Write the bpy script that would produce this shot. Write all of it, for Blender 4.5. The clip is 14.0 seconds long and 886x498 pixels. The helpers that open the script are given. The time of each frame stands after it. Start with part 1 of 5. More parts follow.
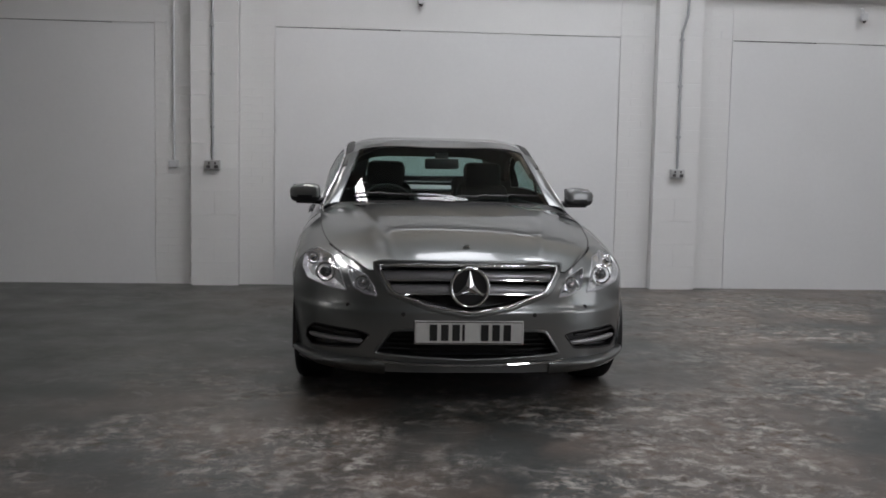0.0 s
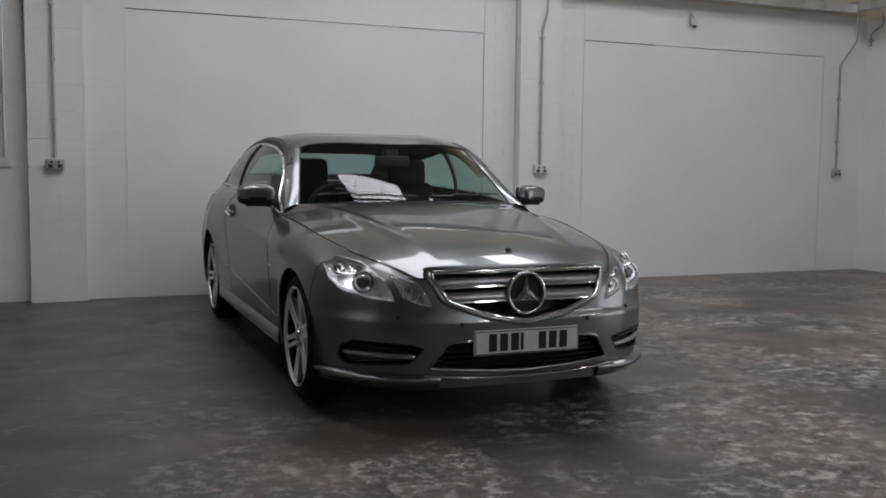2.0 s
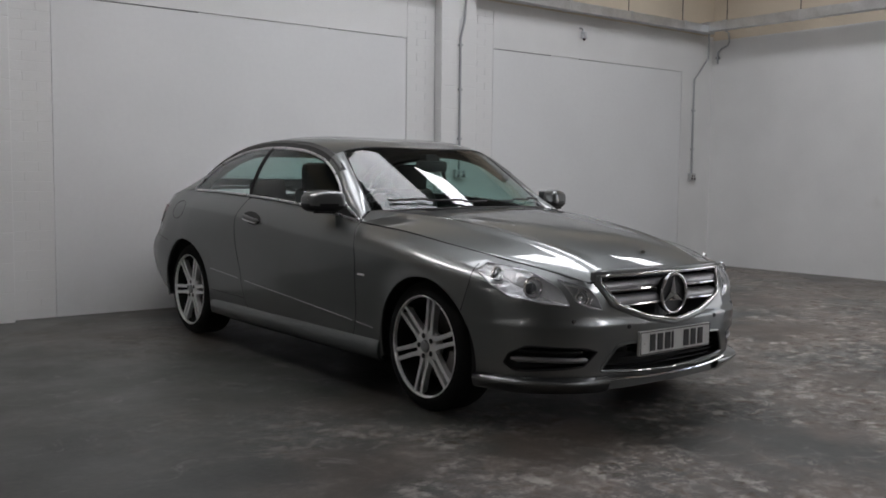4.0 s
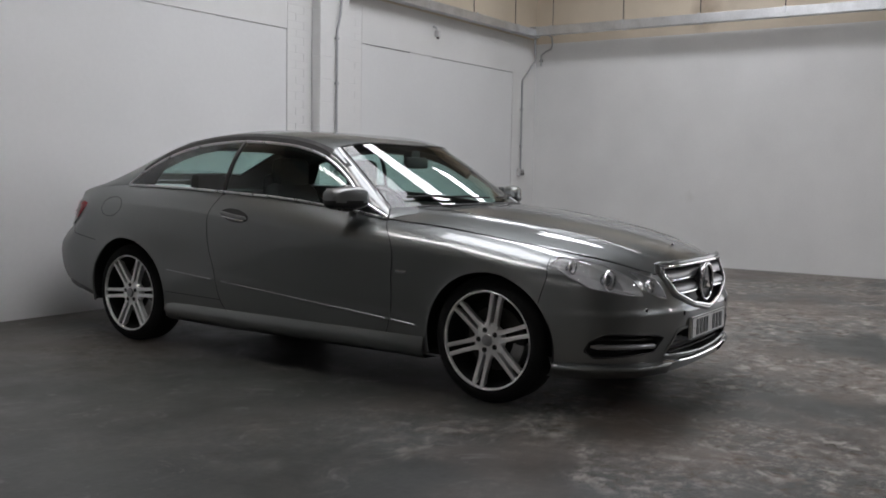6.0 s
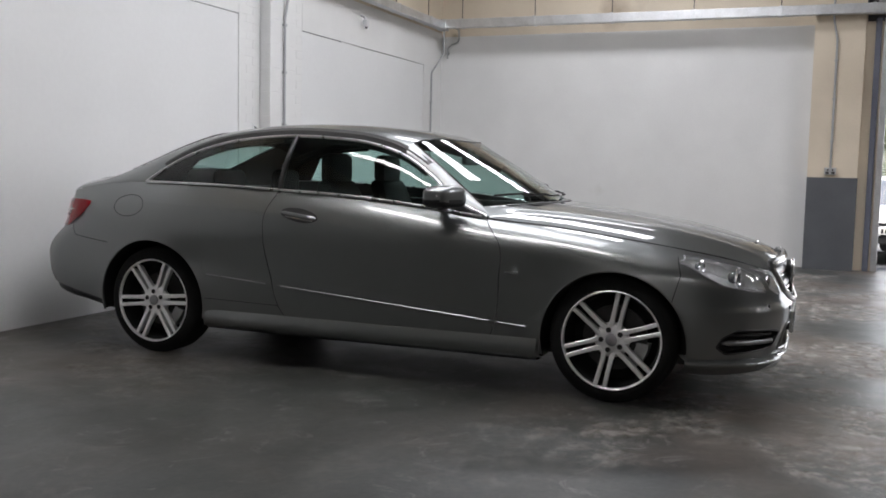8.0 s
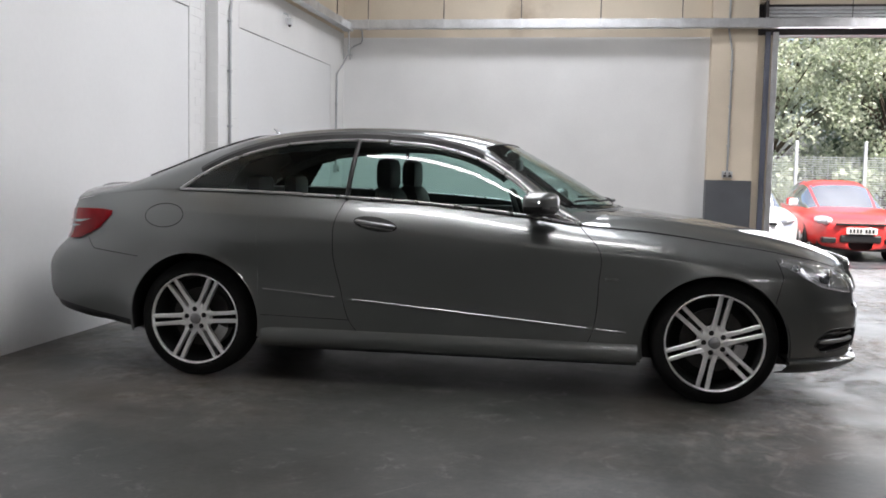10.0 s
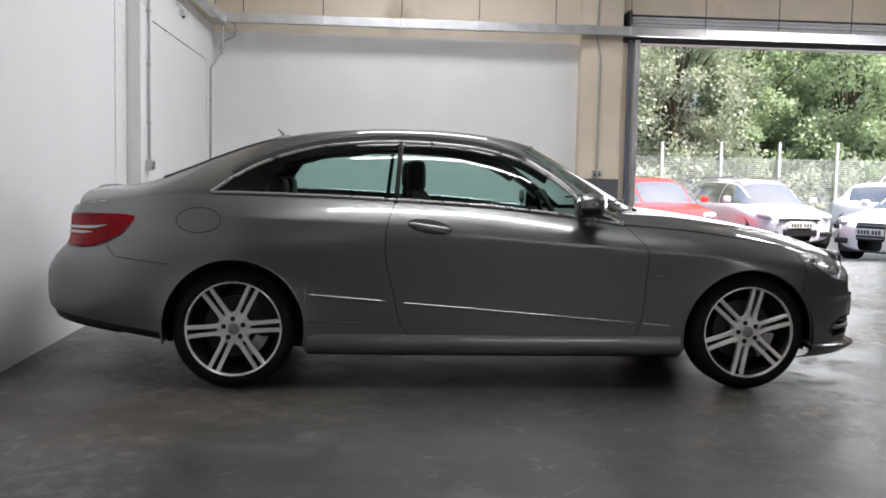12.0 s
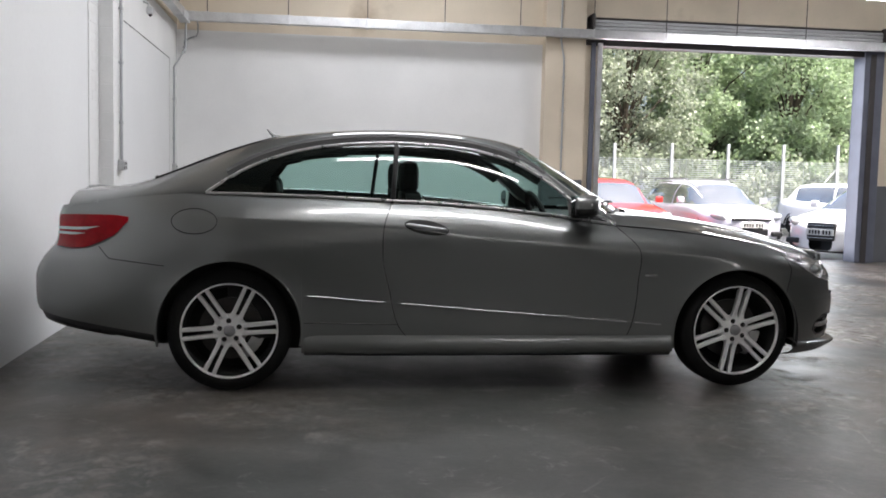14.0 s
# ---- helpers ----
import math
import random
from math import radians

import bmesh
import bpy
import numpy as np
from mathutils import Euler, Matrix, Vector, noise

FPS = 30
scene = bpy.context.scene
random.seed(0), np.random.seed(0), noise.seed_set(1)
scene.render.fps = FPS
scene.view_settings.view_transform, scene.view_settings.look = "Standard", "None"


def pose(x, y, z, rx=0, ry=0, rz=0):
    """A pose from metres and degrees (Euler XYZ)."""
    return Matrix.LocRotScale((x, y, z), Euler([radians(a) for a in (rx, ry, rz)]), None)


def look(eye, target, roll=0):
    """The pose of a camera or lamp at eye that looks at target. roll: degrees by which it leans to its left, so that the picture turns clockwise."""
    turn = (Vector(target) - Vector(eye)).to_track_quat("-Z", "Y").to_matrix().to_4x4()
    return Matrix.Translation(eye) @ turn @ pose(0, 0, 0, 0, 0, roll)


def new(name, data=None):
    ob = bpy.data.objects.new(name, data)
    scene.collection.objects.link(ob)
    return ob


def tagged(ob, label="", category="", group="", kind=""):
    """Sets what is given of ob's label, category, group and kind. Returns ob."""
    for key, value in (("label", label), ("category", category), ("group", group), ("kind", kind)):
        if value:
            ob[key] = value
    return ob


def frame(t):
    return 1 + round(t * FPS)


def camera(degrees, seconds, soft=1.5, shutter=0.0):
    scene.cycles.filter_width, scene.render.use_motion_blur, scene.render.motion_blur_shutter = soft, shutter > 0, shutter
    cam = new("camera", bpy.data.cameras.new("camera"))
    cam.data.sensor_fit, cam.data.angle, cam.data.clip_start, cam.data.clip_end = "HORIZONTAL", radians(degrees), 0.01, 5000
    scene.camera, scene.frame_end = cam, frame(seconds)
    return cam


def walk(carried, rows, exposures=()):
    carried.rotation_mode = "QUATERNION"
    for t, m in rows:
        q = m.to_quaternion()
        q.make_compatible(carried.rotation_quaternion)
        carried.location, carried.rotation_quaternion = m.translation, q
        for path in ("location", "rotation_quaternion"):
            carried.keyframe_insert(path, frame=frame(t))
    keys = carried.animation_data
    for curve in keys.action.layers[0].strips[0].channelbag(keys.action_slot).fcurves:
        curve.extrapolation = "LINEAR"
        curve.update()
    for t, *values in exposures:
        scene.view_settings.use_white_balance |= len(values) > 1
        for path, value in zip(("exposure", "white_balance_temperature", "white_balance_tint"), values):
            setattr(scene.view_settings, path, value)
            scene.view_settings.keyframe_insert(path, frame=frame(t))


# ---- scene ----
cam = camera(50.5, 14.0, soft=1.75)
PATH = [
    (0, (0.254, 0.293, 1.164), (0.414, 2.28, 0.995), 1.1),
    (0.5, (-0.059, 0.408, 1.163), (0.263, 2.375, 0.994), 0.6),
    (1, (-0.398, 0.543, 1.162), (0.069, 2.48, 0.992), 0.1),
    (1.5, (-0.823, 0.751, 1.158), (-0.207, 2.647, 0.993), 0.5),
    (2, (-1.192, 0.966, 1.157), (-0.442, 2.812, 0.987), 0.6),
    (2.5, (-1.617, 1.197, 1.155), (-0.727, 2.98, 0.985), 0.6),
    (3, (-1.996, 1.438, 1.148), (-0.994, 3.161, 0.98), 0.5),
    (3.5, (-2.443, 1.695, 1.15), (-1.329, 3.349, 0.993), 0.6),
    (4, (-2.845, 1.954, 1.142), (-1.606, 3.516, 0.987), 0.6),
    (6.5, (-4.27, 3.498, 1.147), (-2.555, 4.514, 0.98), 1.1),
    (7, (-4.46, 3.891, 1.159), (-2.694, 4.814, 0.987), 1.2),
    (9.5, (-4.861, 5.747, 1.159), (-2.912, 6.163, 0.99), 1.1),
    (10, (-4.947, 6.153, 1.15), (-2.979, 6.465, 0.986), 1.2),
    (10.5, (-5.016, 6.544, 1.144), (-3.034, 6.756, 0.982), 1.5),
    (11, (-5.051, 6.949, 1.146), (-3.058, 7.027, 0.99), 1.3),
    (11.5, (-5.038, 7.289, 1.143), (-3.045, 7.222, 0.987), 1.1),
    (12, (-5.02, 7.628, 1.148), (-3.034, 7.456, 0.987), 1.2),
    (12.5, (-5.02, 7.84, 1.143), (-3.039, 7.61, 0.986), 1.4),
    (13, (-5.014, 7.896, 1.146), (-3.034, 7.66, 0.986), 1.3),
    (13.5, (-5.012, 7.89, 1.148), (-3.034, 7.64, 0.989), 1.3),
    (14, (-5.016, 7.895, 1.147), (-3.043, 7.609, 0.989), 1.3),
]
walk(cam, [(t, look(eye, target, roll)) for t, eye, target, roll in PATH],
     exposures=[(0, 0.72), (3, 0.52), (4, 0.64), (6.5, 0.92), (9.5, 1.45), (14, 1.45)])

# ---- world, sun and lamps ----
world = bpy.data.worlds.new("sky")
scene.world = world
world.use_nodes = True
wn = world.node_tree
sky = wn.nodes.new("ShaderNodeTexSky")
sky.sky_type, sky.sun_disc = "NISHITA", False
sky.sun_elevation, sky.sun_rotation = radians(62), radians(225)
sky.dust_density, sky.air_density = 5.0, 0.8
wn.links.new(sky.outputs[0], wn.nodes["Background"].inputs[0])
wn.nodes["Background"].inputs[1].default_value = 0.15
sun = new("sun", bpy.data.lights.new("sun", "SUN"))
sun.data.energy, sun.data.angle, sun.data.color = 5.0, radians(10), (1, 0.96, 0.90)
sun.matrix_world = look((1, -11, 29), (12, 0, 0))


def area(name, m, w, h, power, color=(1, 1, 1)):
    ob = new(name, bpy.data.lights.new(name, "AREA"))
    ob.data.shape, ob.data.size, ob.data.size_y = "RECTANGLE", w, h
    ob.data.energy, ob.data.color = power, color
    ob.matrix_world = m
    return ob


ROOF = 4.7
DAY = (0.94, 0.945, 1.0)
# daylight through the translucent rooflights and the open doorway
# the last two are unseen, added to brighten the right wall and front floor
ROOFLIGHTS = [(0.95, 6.75, 1.5, 2.3, 34), (2.85, 6.75, 0.7, 2.3, 34), (5.6, 6.75, 0.7, 2.3, 33), (2.85, -0.5, 0.7, 2.6, 60)]
for rx, ry, rw, rh, watts in ROOFLIGHTS:
    area("rooflight_daylight", pose(rx, ry, ROOF - 0.004), rw, rh, watts, DAY)
area("doorway_daylight", look((8.0, 1.95, 1.5), (0, 1.95, 1.2)), 3.8, 2.8, 42, DAY)

# ---- materials ----


def material(name, color, rough=0.5, metal=0.0, var=0.15, scale=6.0, fine=90.0, bump=0.0, coat=0.0, dirt=None, dirt_at=0.62, spec=0.5, rough_var=0.12):
    """A principled surface with variation at two scales, optional dirt and bump."""
    m = bpy.data.materials.new(name)
    m.use_nodes = True
    nt, b = m.node_tree, m.node_tree.nodes["Principled BSDF"]
    b.inputs["Roughness"].default_value, b.inputs["Metallic"].default_value = rough, metal
    b.inputs["Coat Weight"].default_value, b.inputs["Coat Roughness"].default_value = coat, 0.03
    b.inputs["Specular IOR Level"].default_value = spec
    co = nt.nodes.new("ShaderNodeTexCoord").outputs["Object"]

    def tex(s, detail=4.0):
        n = nt.nodes.new("ShaderNodeTexNoise")
        n.inputs["Scale"].default_value, n.inputs["Detail"].default_value = s, detail
        nt.links.new(co, n.inputs["Vector"])
        return n.outputs["Fac"]

    def ramp(src, a, z, ca, cz):
        r = nt.nodes.new("ShaderNodeValToRGB")
        r.color_ramp.elements[0].position, r.color_ramp.elements[1].position = a, z
        r.color_ramp.elements[0].color, r.color_ramp.elements[1].color = (*ca, 1), (*cz, 1)
        nt.links.new(src, r.inputs[0])
        return r.outputs[0]

    def mix(fac, a, c, mode="MIX"):
        n = nt.nodes.new("ShaderNodeMix")
        n.data_type, n.blend_type = "RGBA", mode
        nt.links.new(a, n.inputs[6])
        nt.links.new(c, n.inputs[7])
        if isinstance(fac, float):
            n.inputs[0].default_value = fac
        else:
            nt.links.new(fac, n.inputs[0])
        return n.outputs[2]

    if var > 0:
        lo, hi = [c * (1 - var) for c in color], [min(1, c * (1 + var)) for c in color]
        big = ramp(tex(scale), 0.3, 0.7, lo, hi)
        small = ramp(tex(fine, 2.0), 0.3, 0.7, (1 - var,) * 3, (1, 1, 1))
        col = mix(0.6, big, small, "MULTIPLY")
        if dirt:
            d = ramp(tex(scale * 0.7, 8.0), dirt_at, dirt_at + 0.12, (0, 0, 0), (1, 1, 1))
            dn = nt.nodes.new("ShaderNodeRGB")
            dn.outputs[0].default_value = (*dirt, 1)
            col = mix(d, col, dn.outputs[0])
        nt.links.new(col, b.inputs["Base Color"])
        rr = nt.nodes.new("ShaderNodeMapRange")
        rr.inputs[3].default_value, rr.inputs[4].default_value = rough * (1 - rough_var), min(1, rough * (1 + rough_var))
        nt.links.new(tex(scale * 2), rr.inputs[0])
        nt.links.new(rr.outputs[0], b.inputs["Roughness"])
    else:
        b.inputs["Base Color"].default_value = (*color, 1)
    if bump > 0:
        bn = nt.nodes.new("ShaderNodeBump")
        bn.inputs["Strength"].default_value, bn.inputs["Distance"].default_value = 0.5, bump
        nt.links.new(tex(fine), bn.inputs["Height"])
        nt.links.new(bn.outputs[0], b.inputs["Normal"])
    return m


def floor_material():
    """Grey floor paint, worn through to brown and pale concrete in the trafficked part."""
    m = bpy.data.materials.new("worn_floor_paint")
    m.use_nodes = True
    nt, b = m.node_tree, m.node_tree.nodes["Principled BSDF"]
    co = nt.nodes.new("ShaderNodeTexCoord").outputs["Object"]

    def tex(s, detail=6.0, rough=0.6, distort=0.0):
        n = nt.nodes.new("ShaderNodeTexNoise")
        n.inputs["Scale"].default_value, n.inputs["Detail"].default_value = s, detail
        n.inputs["Roughness"].default_value, n.inputs["Distortion"].default_value = rough, distort
        nt.links.new(co, n.inputs["Vector"])
        return n.outputs["Fac"]

    def span(src, a, z, lo=0.0, hi=1.0):
        r = nt.nodes.new("ShaderNodeMapRange")
        for i, v in enumerate((a, z, lo, hi)):
            r.inputs[i + 1].default_value = v
        nt.links.new(src, r.inputs[0])
        return r.outputs[0]

    def calc(op, a, c):
        n = nt.nodes.new("ShaderNodeMath")
        n.operation = op
        for i, v in enumerate((a, c)):
            if isinstance(v, (int, float)):
                n.inputs[i].default_value = v
            else:
                nt.links.new(v, n.inputs[i])
        return n.outputs[0]

    def mix(fac, a, c):
        n = nt.nodes.new("ShaderNodeMix")
        n.data_type = "RGBA"
        nt.links.new(fac, n.inputs[0])
        for i, v in ((6, a), (7, c)):
            if isinstance(v, tuple):
                n.inputs[i].default_value = (*v, 1)
            else:
                nt.links.new(v, n.inputs[i])
        return n.outputs[2]

    sep = nt.nodes.new("ShaderNodeSeparateXYZ")
    nt.links.new(co, sep.inputs[0])
    # where tyres have worn it: the lane in front of the parked car, towards the doorway
    lane = calc("MULTIPLY", span(sep.outputs[0], -1.9, 0.0), span(sep.outputs[1], 6.4, 4.6))
    lane = calc("MAXIMUM", lane, span(sep.outputs[0], 1.6, 3.0))
    lane = calc("MAXIMUM", lane, calc("MULTIPLY", calc("MULTIPLY", span(sep.outputs[0], -2.4, -0.6), span(sep.outputs[1], 7.3, 8.5)), 0.4))
    lane = calc("ADD", calc("MULTIPLY", lane, 0.90), 0.10)
    blot = span(tex(0.9, 8, 0.65), 0.44, 0.53)
    fleck = span(tex(8.5, 9, 0.75, 0.4), 0.50, 0.56)
    crumbs = span(tex(26, 8, 0.78), 0.50, 0.56)
    worn = calc("MULTIPLY", calc("MULTIPLY", lane, blot), calc("MAXIMUM", fleck, calc("MULTIPLY", crumbs, 0.7)))
    paint = mix(span(tex(1.4, 5), 0.3, 0.7), (0.028, 0.0308, 0.0283), (0.047, 0.0510, 0.0468))
    paint = mix(calc("MULTIPLY", span(tex(40, 3), 0.45, 0.8), 0.4), paint, (0.08, 0.08, 0.078))
    brown = mix(span(tex(3.1, 5), 0.35, 0.65), (0.075, 0.053, 0.041), (0.185, 0.140, 0.112))
    pale = mix(span(tex(11, 4), 0.40, 0.58), brown, (0.42, 0.395, 0.36))
    stained = mix(calc("MULTIPLY", span(tex(0.8, 7), 0.44, 0.56), calc("MULTIPLY", lane, 0.65)), paint, brown)
    col = mix(worn, stained, pale)
    scuffs = calc("MULTIPLY", span(tex(3.3, 9, 0.8, 1.5), 0.57, 0.63), 0.5)
    col = mix(scuffs, col, (0.22, 0.215, 0.205))
    nt.links.new(col, b.inputs["Base Color"])
    rough = calc("ADD", span(tex(2.2, 6), 0.3, 0.7, 0.30, 0.46), calc("MULTIPLY", worn, 0.3))
    nt.links.new(rough, b.inputs["Roughness"])
    bn = nt.nodes.new("ShaderNodeBump")
    bn.inputs["Strength"].default_value, bn.inputs["Distance"].default_value = 0.35, 0.006
    h = calc("SUBTRACT", calc("MULTIPLY", tex(30, 6), 0.5), calc("MULTIPLY", worn, 0.6))
    nt.links.new(h, bn.inputs["Height"])
    nt.links.new(bn.outputs[0], b.inputs["Normal"])
    return m


WHITE = material("white_masonry_paint", (0.74, 0.74, 0.73), 0.55, var=0.05, scale=1.3, fine=60, bump=0.0015, dirt=(0.55, 0.54, 0.50), dirt_at=0.68)
BOARD = material("white_board_paint", (0.73, 0.735, 0.735), 0.45, var=0.035, scale=0.8, fine=25, bump=0.0006)
CREAM = material("cream_masonry_paint", (0.66, 0.575, 0.455), 0.6, var=0.08, scale=1.5, fine=60, bump=0.0015, dirt=(0.42, 0.34, 0.25), dirt_at=0.66)
DADO = material("dark_grey_dado_paint", (0.10, 0.105, 0.115), 0.5, var=0.12, scale=3, fine=60, bump=0.0015)
FLOOR = floor_material()
GALV = material("galvanised_steel", (0.62, 0.63, 0.64), 0.38, 0.9, var=0.12, scale=5, fine=40)
WHITE_STEEL = material("pale_grey_painted_steel", (0.58, 0.59, 0.60), 0.4, 0.2, var=0.08, scale=4, fine=40)
STEEL_BLUE = material("blue_grey_painted_steel", (0.13, 0.14, 0.18), 0.45, 0.3, var=0.12, scale=4, fine=40)
DARK_STEEL = material("dark_painted_steel", (0.05, 0.045, 0.045), 0.5, 0.2, var=0.2, scale=4, fine=40)
CONDUIT = material("grey_conduit", (0.40, 0.41, 0.42), 0.45, 0.4, var=0.1, scale=6, fine=50)
GAP_SHADE = material("gap_shade_black", (0.05, 0.05, 0.05), 0.9, var=0.0)
SOCKET = material("steel_socket_plate", (0.55, 0.55, 0.55), 0.35, 0.6, var=0.06, scale=20, fine=90)
MILKY = bpy.data.materials.new("milky_rooflight_sheet")
MILKY.use_nodes = True
milk = MILKY.node_tree.nodes.new("ShaderNodeBsdfTranslucent")
milk.inputs[0].default_value = (0.42, 0.43, 0.44, 1)
MILKY.node_tree.links.new(milk.outputs[0], MILKY.node_tree.nodes["Material Output"].inputs[0])
ROOFING = material("grey_roof_sheet", (0.30, 0.30, 0.29), 0.6, var=0.12, scale=2, fine=30)
ASPHALT = material("wet_asphalt", (0.055, 0.055, 0.06), 0.35, var=0.3, scale=0.8, fine=60, bump=0.004)

# ---- helpers for meshes ----


def bx(bm, x0, x1, y0, y1, z0, z1, bevel=0.0):
    """Adds a box, its edges rounded by bevel."""
    vs = [bm.verts.new((x, y, z)) for x in (x0, x1) for y in (y0, y1) for z in (z0, z1)]
    fs = [bm.faces.new([vs[i] for i in q]) for q in ((0, 1, 3, 2), (4, 6, 7, 5), (0, 4, 5, 1), (2, 3, 7, 6), (0, 2, 6, 4), (1, 5, 7, 3))]
    if bevel:
        es = list({e for f in fs for e in f.edges})
        bmesh.ops.bevel(bm, geom=es, offset=bevel, segments=2, profile=0.5, affect="EDGES")
    return bm


def box(*a, bevel=0.0):
    return bx(bmesh.new(), *a, bevel=bevel)


def tube(pts, r, seg=10, bm=None, closed=False):
    """Adds a round bar of radius r through the points."""
    bm = bm or bmesh.new()
    pts = [Vector(p) for p in pts]
    n, rings, up = len(pts), [], None
    for i, p in enumerate(pts):
        a, c = pts[(i - 1) % n if closed else max(i - 1, 0)], pts[(i + 1) % n if closed else min(i + 1, n - 1)]
        d = (c - a).normalized()
        if up is None:
            up = d.orthogonal().normalized()
        up = (up - d * up.dot(d)).normalized()
        side = d.cross(up)
        rr = r[i] if isinstance(r, (list, tuple)) else r
        rings.append([bm.verts.new(p + rr * (math.cos(t) * up + math.sin(t) * side)) for t in (2 * math.pi * k / seg for k in range(seg))])
    for i in range(n if closed else n - 1):
        a, c = rings[i], rings[(i + 1) % n]
        for k in range(seg):
            bm.faces.new((a[k], a[(k + 1) % seg], c[(k + 1) % seg], c[k]))
    if not closed:
        bm.faces.new(rings[0][::-1])
        bm.faces.new(rings[-1])
    return bm


def part(name, bm, mat, parent=None, label="", smooth=False):
    """Links a bmesh as one mesh object under parent."""
    me = bpy.data.meshes.new(name)
    bmesh.ops.recalc_face_normals(bm, faces=bm.faces)
    bm.to_mesh(me)
    bm.free()
    for mt in mat if isinstance(mat, (list, tuple)) else (mat,):
        me.materials.append(mt)
    if smooth:
        me.polygons.foreach_set("use_smooth", [True] * len(me.polygons))
        me.set_sharp_from_angle(angle=radians(38))
    ob = new(name, me)
    ob.parent = parent
    if label:
        ob["label"] = label
    return ob


def thing(name, label, category, at=(0, 0, 0), turn=0.0, group="", kind=""):
    """An empty at the base of a thing, which parents its parts."""
    ob = new(name)
    ob.matrix_basis = pose(*at, 0, 0, turn)
    return tagged(ob, label, category, group, kind)


def structure(name, bm, mat, label, category="wall"):
    return tagged(part(name, bm, mat), label, category, kind="structure")


# ---- the large structure ----
X0, X1, Y0, Y1 = -11.5, 7.73, -8.0, 9.62
structure("floor", box(X0 - 0.25, X1 + 0.3, Y0 - 0.25, Y1 + 0.25, -0.2, 0), FLOOR, "grey painted concrete floor worn to brown patches", "floor")
g = bmesh.new()
rows = [[g.verts.new((x, y, z)) for x, z in ((-900, -0.3), (-30, -0.25), (-12, -0.06), (7.6, -0.04), (8.2, -0.045), (9.5, -0.12), (12, -0.30), (60, -0.3), (900, -0.3))] for y in (-900, -40, -12, 0, 12, 40, 900)]
for ra, rb in zip(rows, rows[1:]):
    for i in range(8):
        g.faces.new((ra[i], ra[i + 1], rb[i + 1], rb[i]))
structure("ground", g, ASPHALT, "damp grey asphalt yard in front of the building", "ground")
wall_back = structure("wall_back", box(X0 - 0.25, X1 + 0.3, Y1, Y1 + 0.25, 0, ROOF), WHITE, "unseen white wall added to close the room with boarded bays", "wall")
# unseen walls; their distance and dark foot shape what the car reflects
for name, a, c, d, e in (("wall_front", X0 - 0.25, X1 + 0.3, Y0 - 0.25, Y0), ("wall_left", X0 - 0.25, X0, Y0, Y1)):
    structure(name, box(a, c, d, e, 1.12, 3.0), WHITE, "unseen white wall added to close the room", "wall")
    structure(name + "_dado", box(a, c, d, e, 0, 1.12), DADO, "unseen dark lower wall added to darken the car's reflections", "wall")
    structure(name + "_upper", box(a, c, d, e, 3.0, ROOF), CREAM, "cream painted upper masonry", "wall")
# side wall with the wide doorway
DY0, DY1 = 0.0, 3.95
b = bmesh.new()
bx(b, X1, X1 + 0.25, DY1 + 0.25, Y1, 0, 2.95)
structure("wall_side", b, WHITE, "unseen white wall added to close the room below cream upper wall", "wall")
b = bmesh.new()
bx(b, X1, X1 + 0.25, Y0, Y1, 3.36, ROOF)
bx(b, X1 + 0.002, X1 + 0.25, DY1 + 0.25, Y1, 2.95, 3.36)
bx(b, X1, X1 + 0.25, Y0, DY0 - 0.3, 1.12, 3.36)
structure("wall_side_upper", b, CREAM, "cream painted masonry above the white wall", "wall")
structure("wall_side_dado", box(X1 - 0.003, X1 + 0.25, Y0, DY0 - 0.3, 0, 1.12), DADO, "unseen dark lower wall added to darken the car's reflections beside the doorway", "wall")
b = bmesh.new()
for ya, yb, xa, xb in [(Y0, Y1, X0, 0.19), (Y0, Y1, 5.96, X1), (Y0, -1.81, 0.19, 5.96), (0.81, 5.59, 0.19, 5.96), (7.91, Y1, 0.19, 5.96), (5.59, 7.91, 1.71, 2.49), (5.59, 7.91, 3.21, 5.24), (-1.81, 0.81, 0.19, 2.49), (-1.81, 0.81, 3.21, 5.96)]:
    bx(b, xa, xb, ya, yb, ROOF, ROOF + 0.12)
structure("ceiling", b, ROOFING, "grey profiled roof sheeting with rooflight openings", "ceiling")
# unseen sheets, also there to keep sun patches off floor and walls
for rx, ry, rw, rh, watts in ROOFLIGHTS:
    structure("rooflight", box(rx - rw / 2 - 0.05, rx + rw / 2 + 0.05, ry - rh / 2 - 0.05, ry + rh / 2 + 0.05, ROOF + 0.121, ROOF + 0.13), MILKY, "milky translucent rooflight sheet", "rooflight")


def masonry_pier(name, x0, x1, y0, y1, z1, course, mat, label, blocks, seed):
    """A pier of coursed blocks over a mortar core."""
    rnd = random.Random(seed)
    pier = structure(name, box(x0 + 0.003, x1 - 0.003, y0 + 0.003, y1, 0, z1), mat, label, "pier")
    n = int(z1 / course)
    shared = {}
    for k in range(n):
        split = [x0, x1] if k % 2 == 0 or blocks == 1 else [x0, (x0 + x1) / 2, x1]
        for a, c in zip(split, split[1:]):
            key = round(c - a, 3)
            if key not in shared:
                shared[key] = box(-key / 2 + 0.0005, key / 2 - 0.0005, 0, 0.1, 0.0014, course - 0.0014, bevel=0.0028)
                me = bpy.data.meshes.new("block")
                shared[key].to_mesh(me)
                me.materials.append(mat)
                shared[key] = me
            ob = new("block", shared[key])
            ob.parent = pier
            ob.location = ((a + c) / 2, y0 + rnd.uniform(-0.0012, 0.0012), k * course)
    return pier


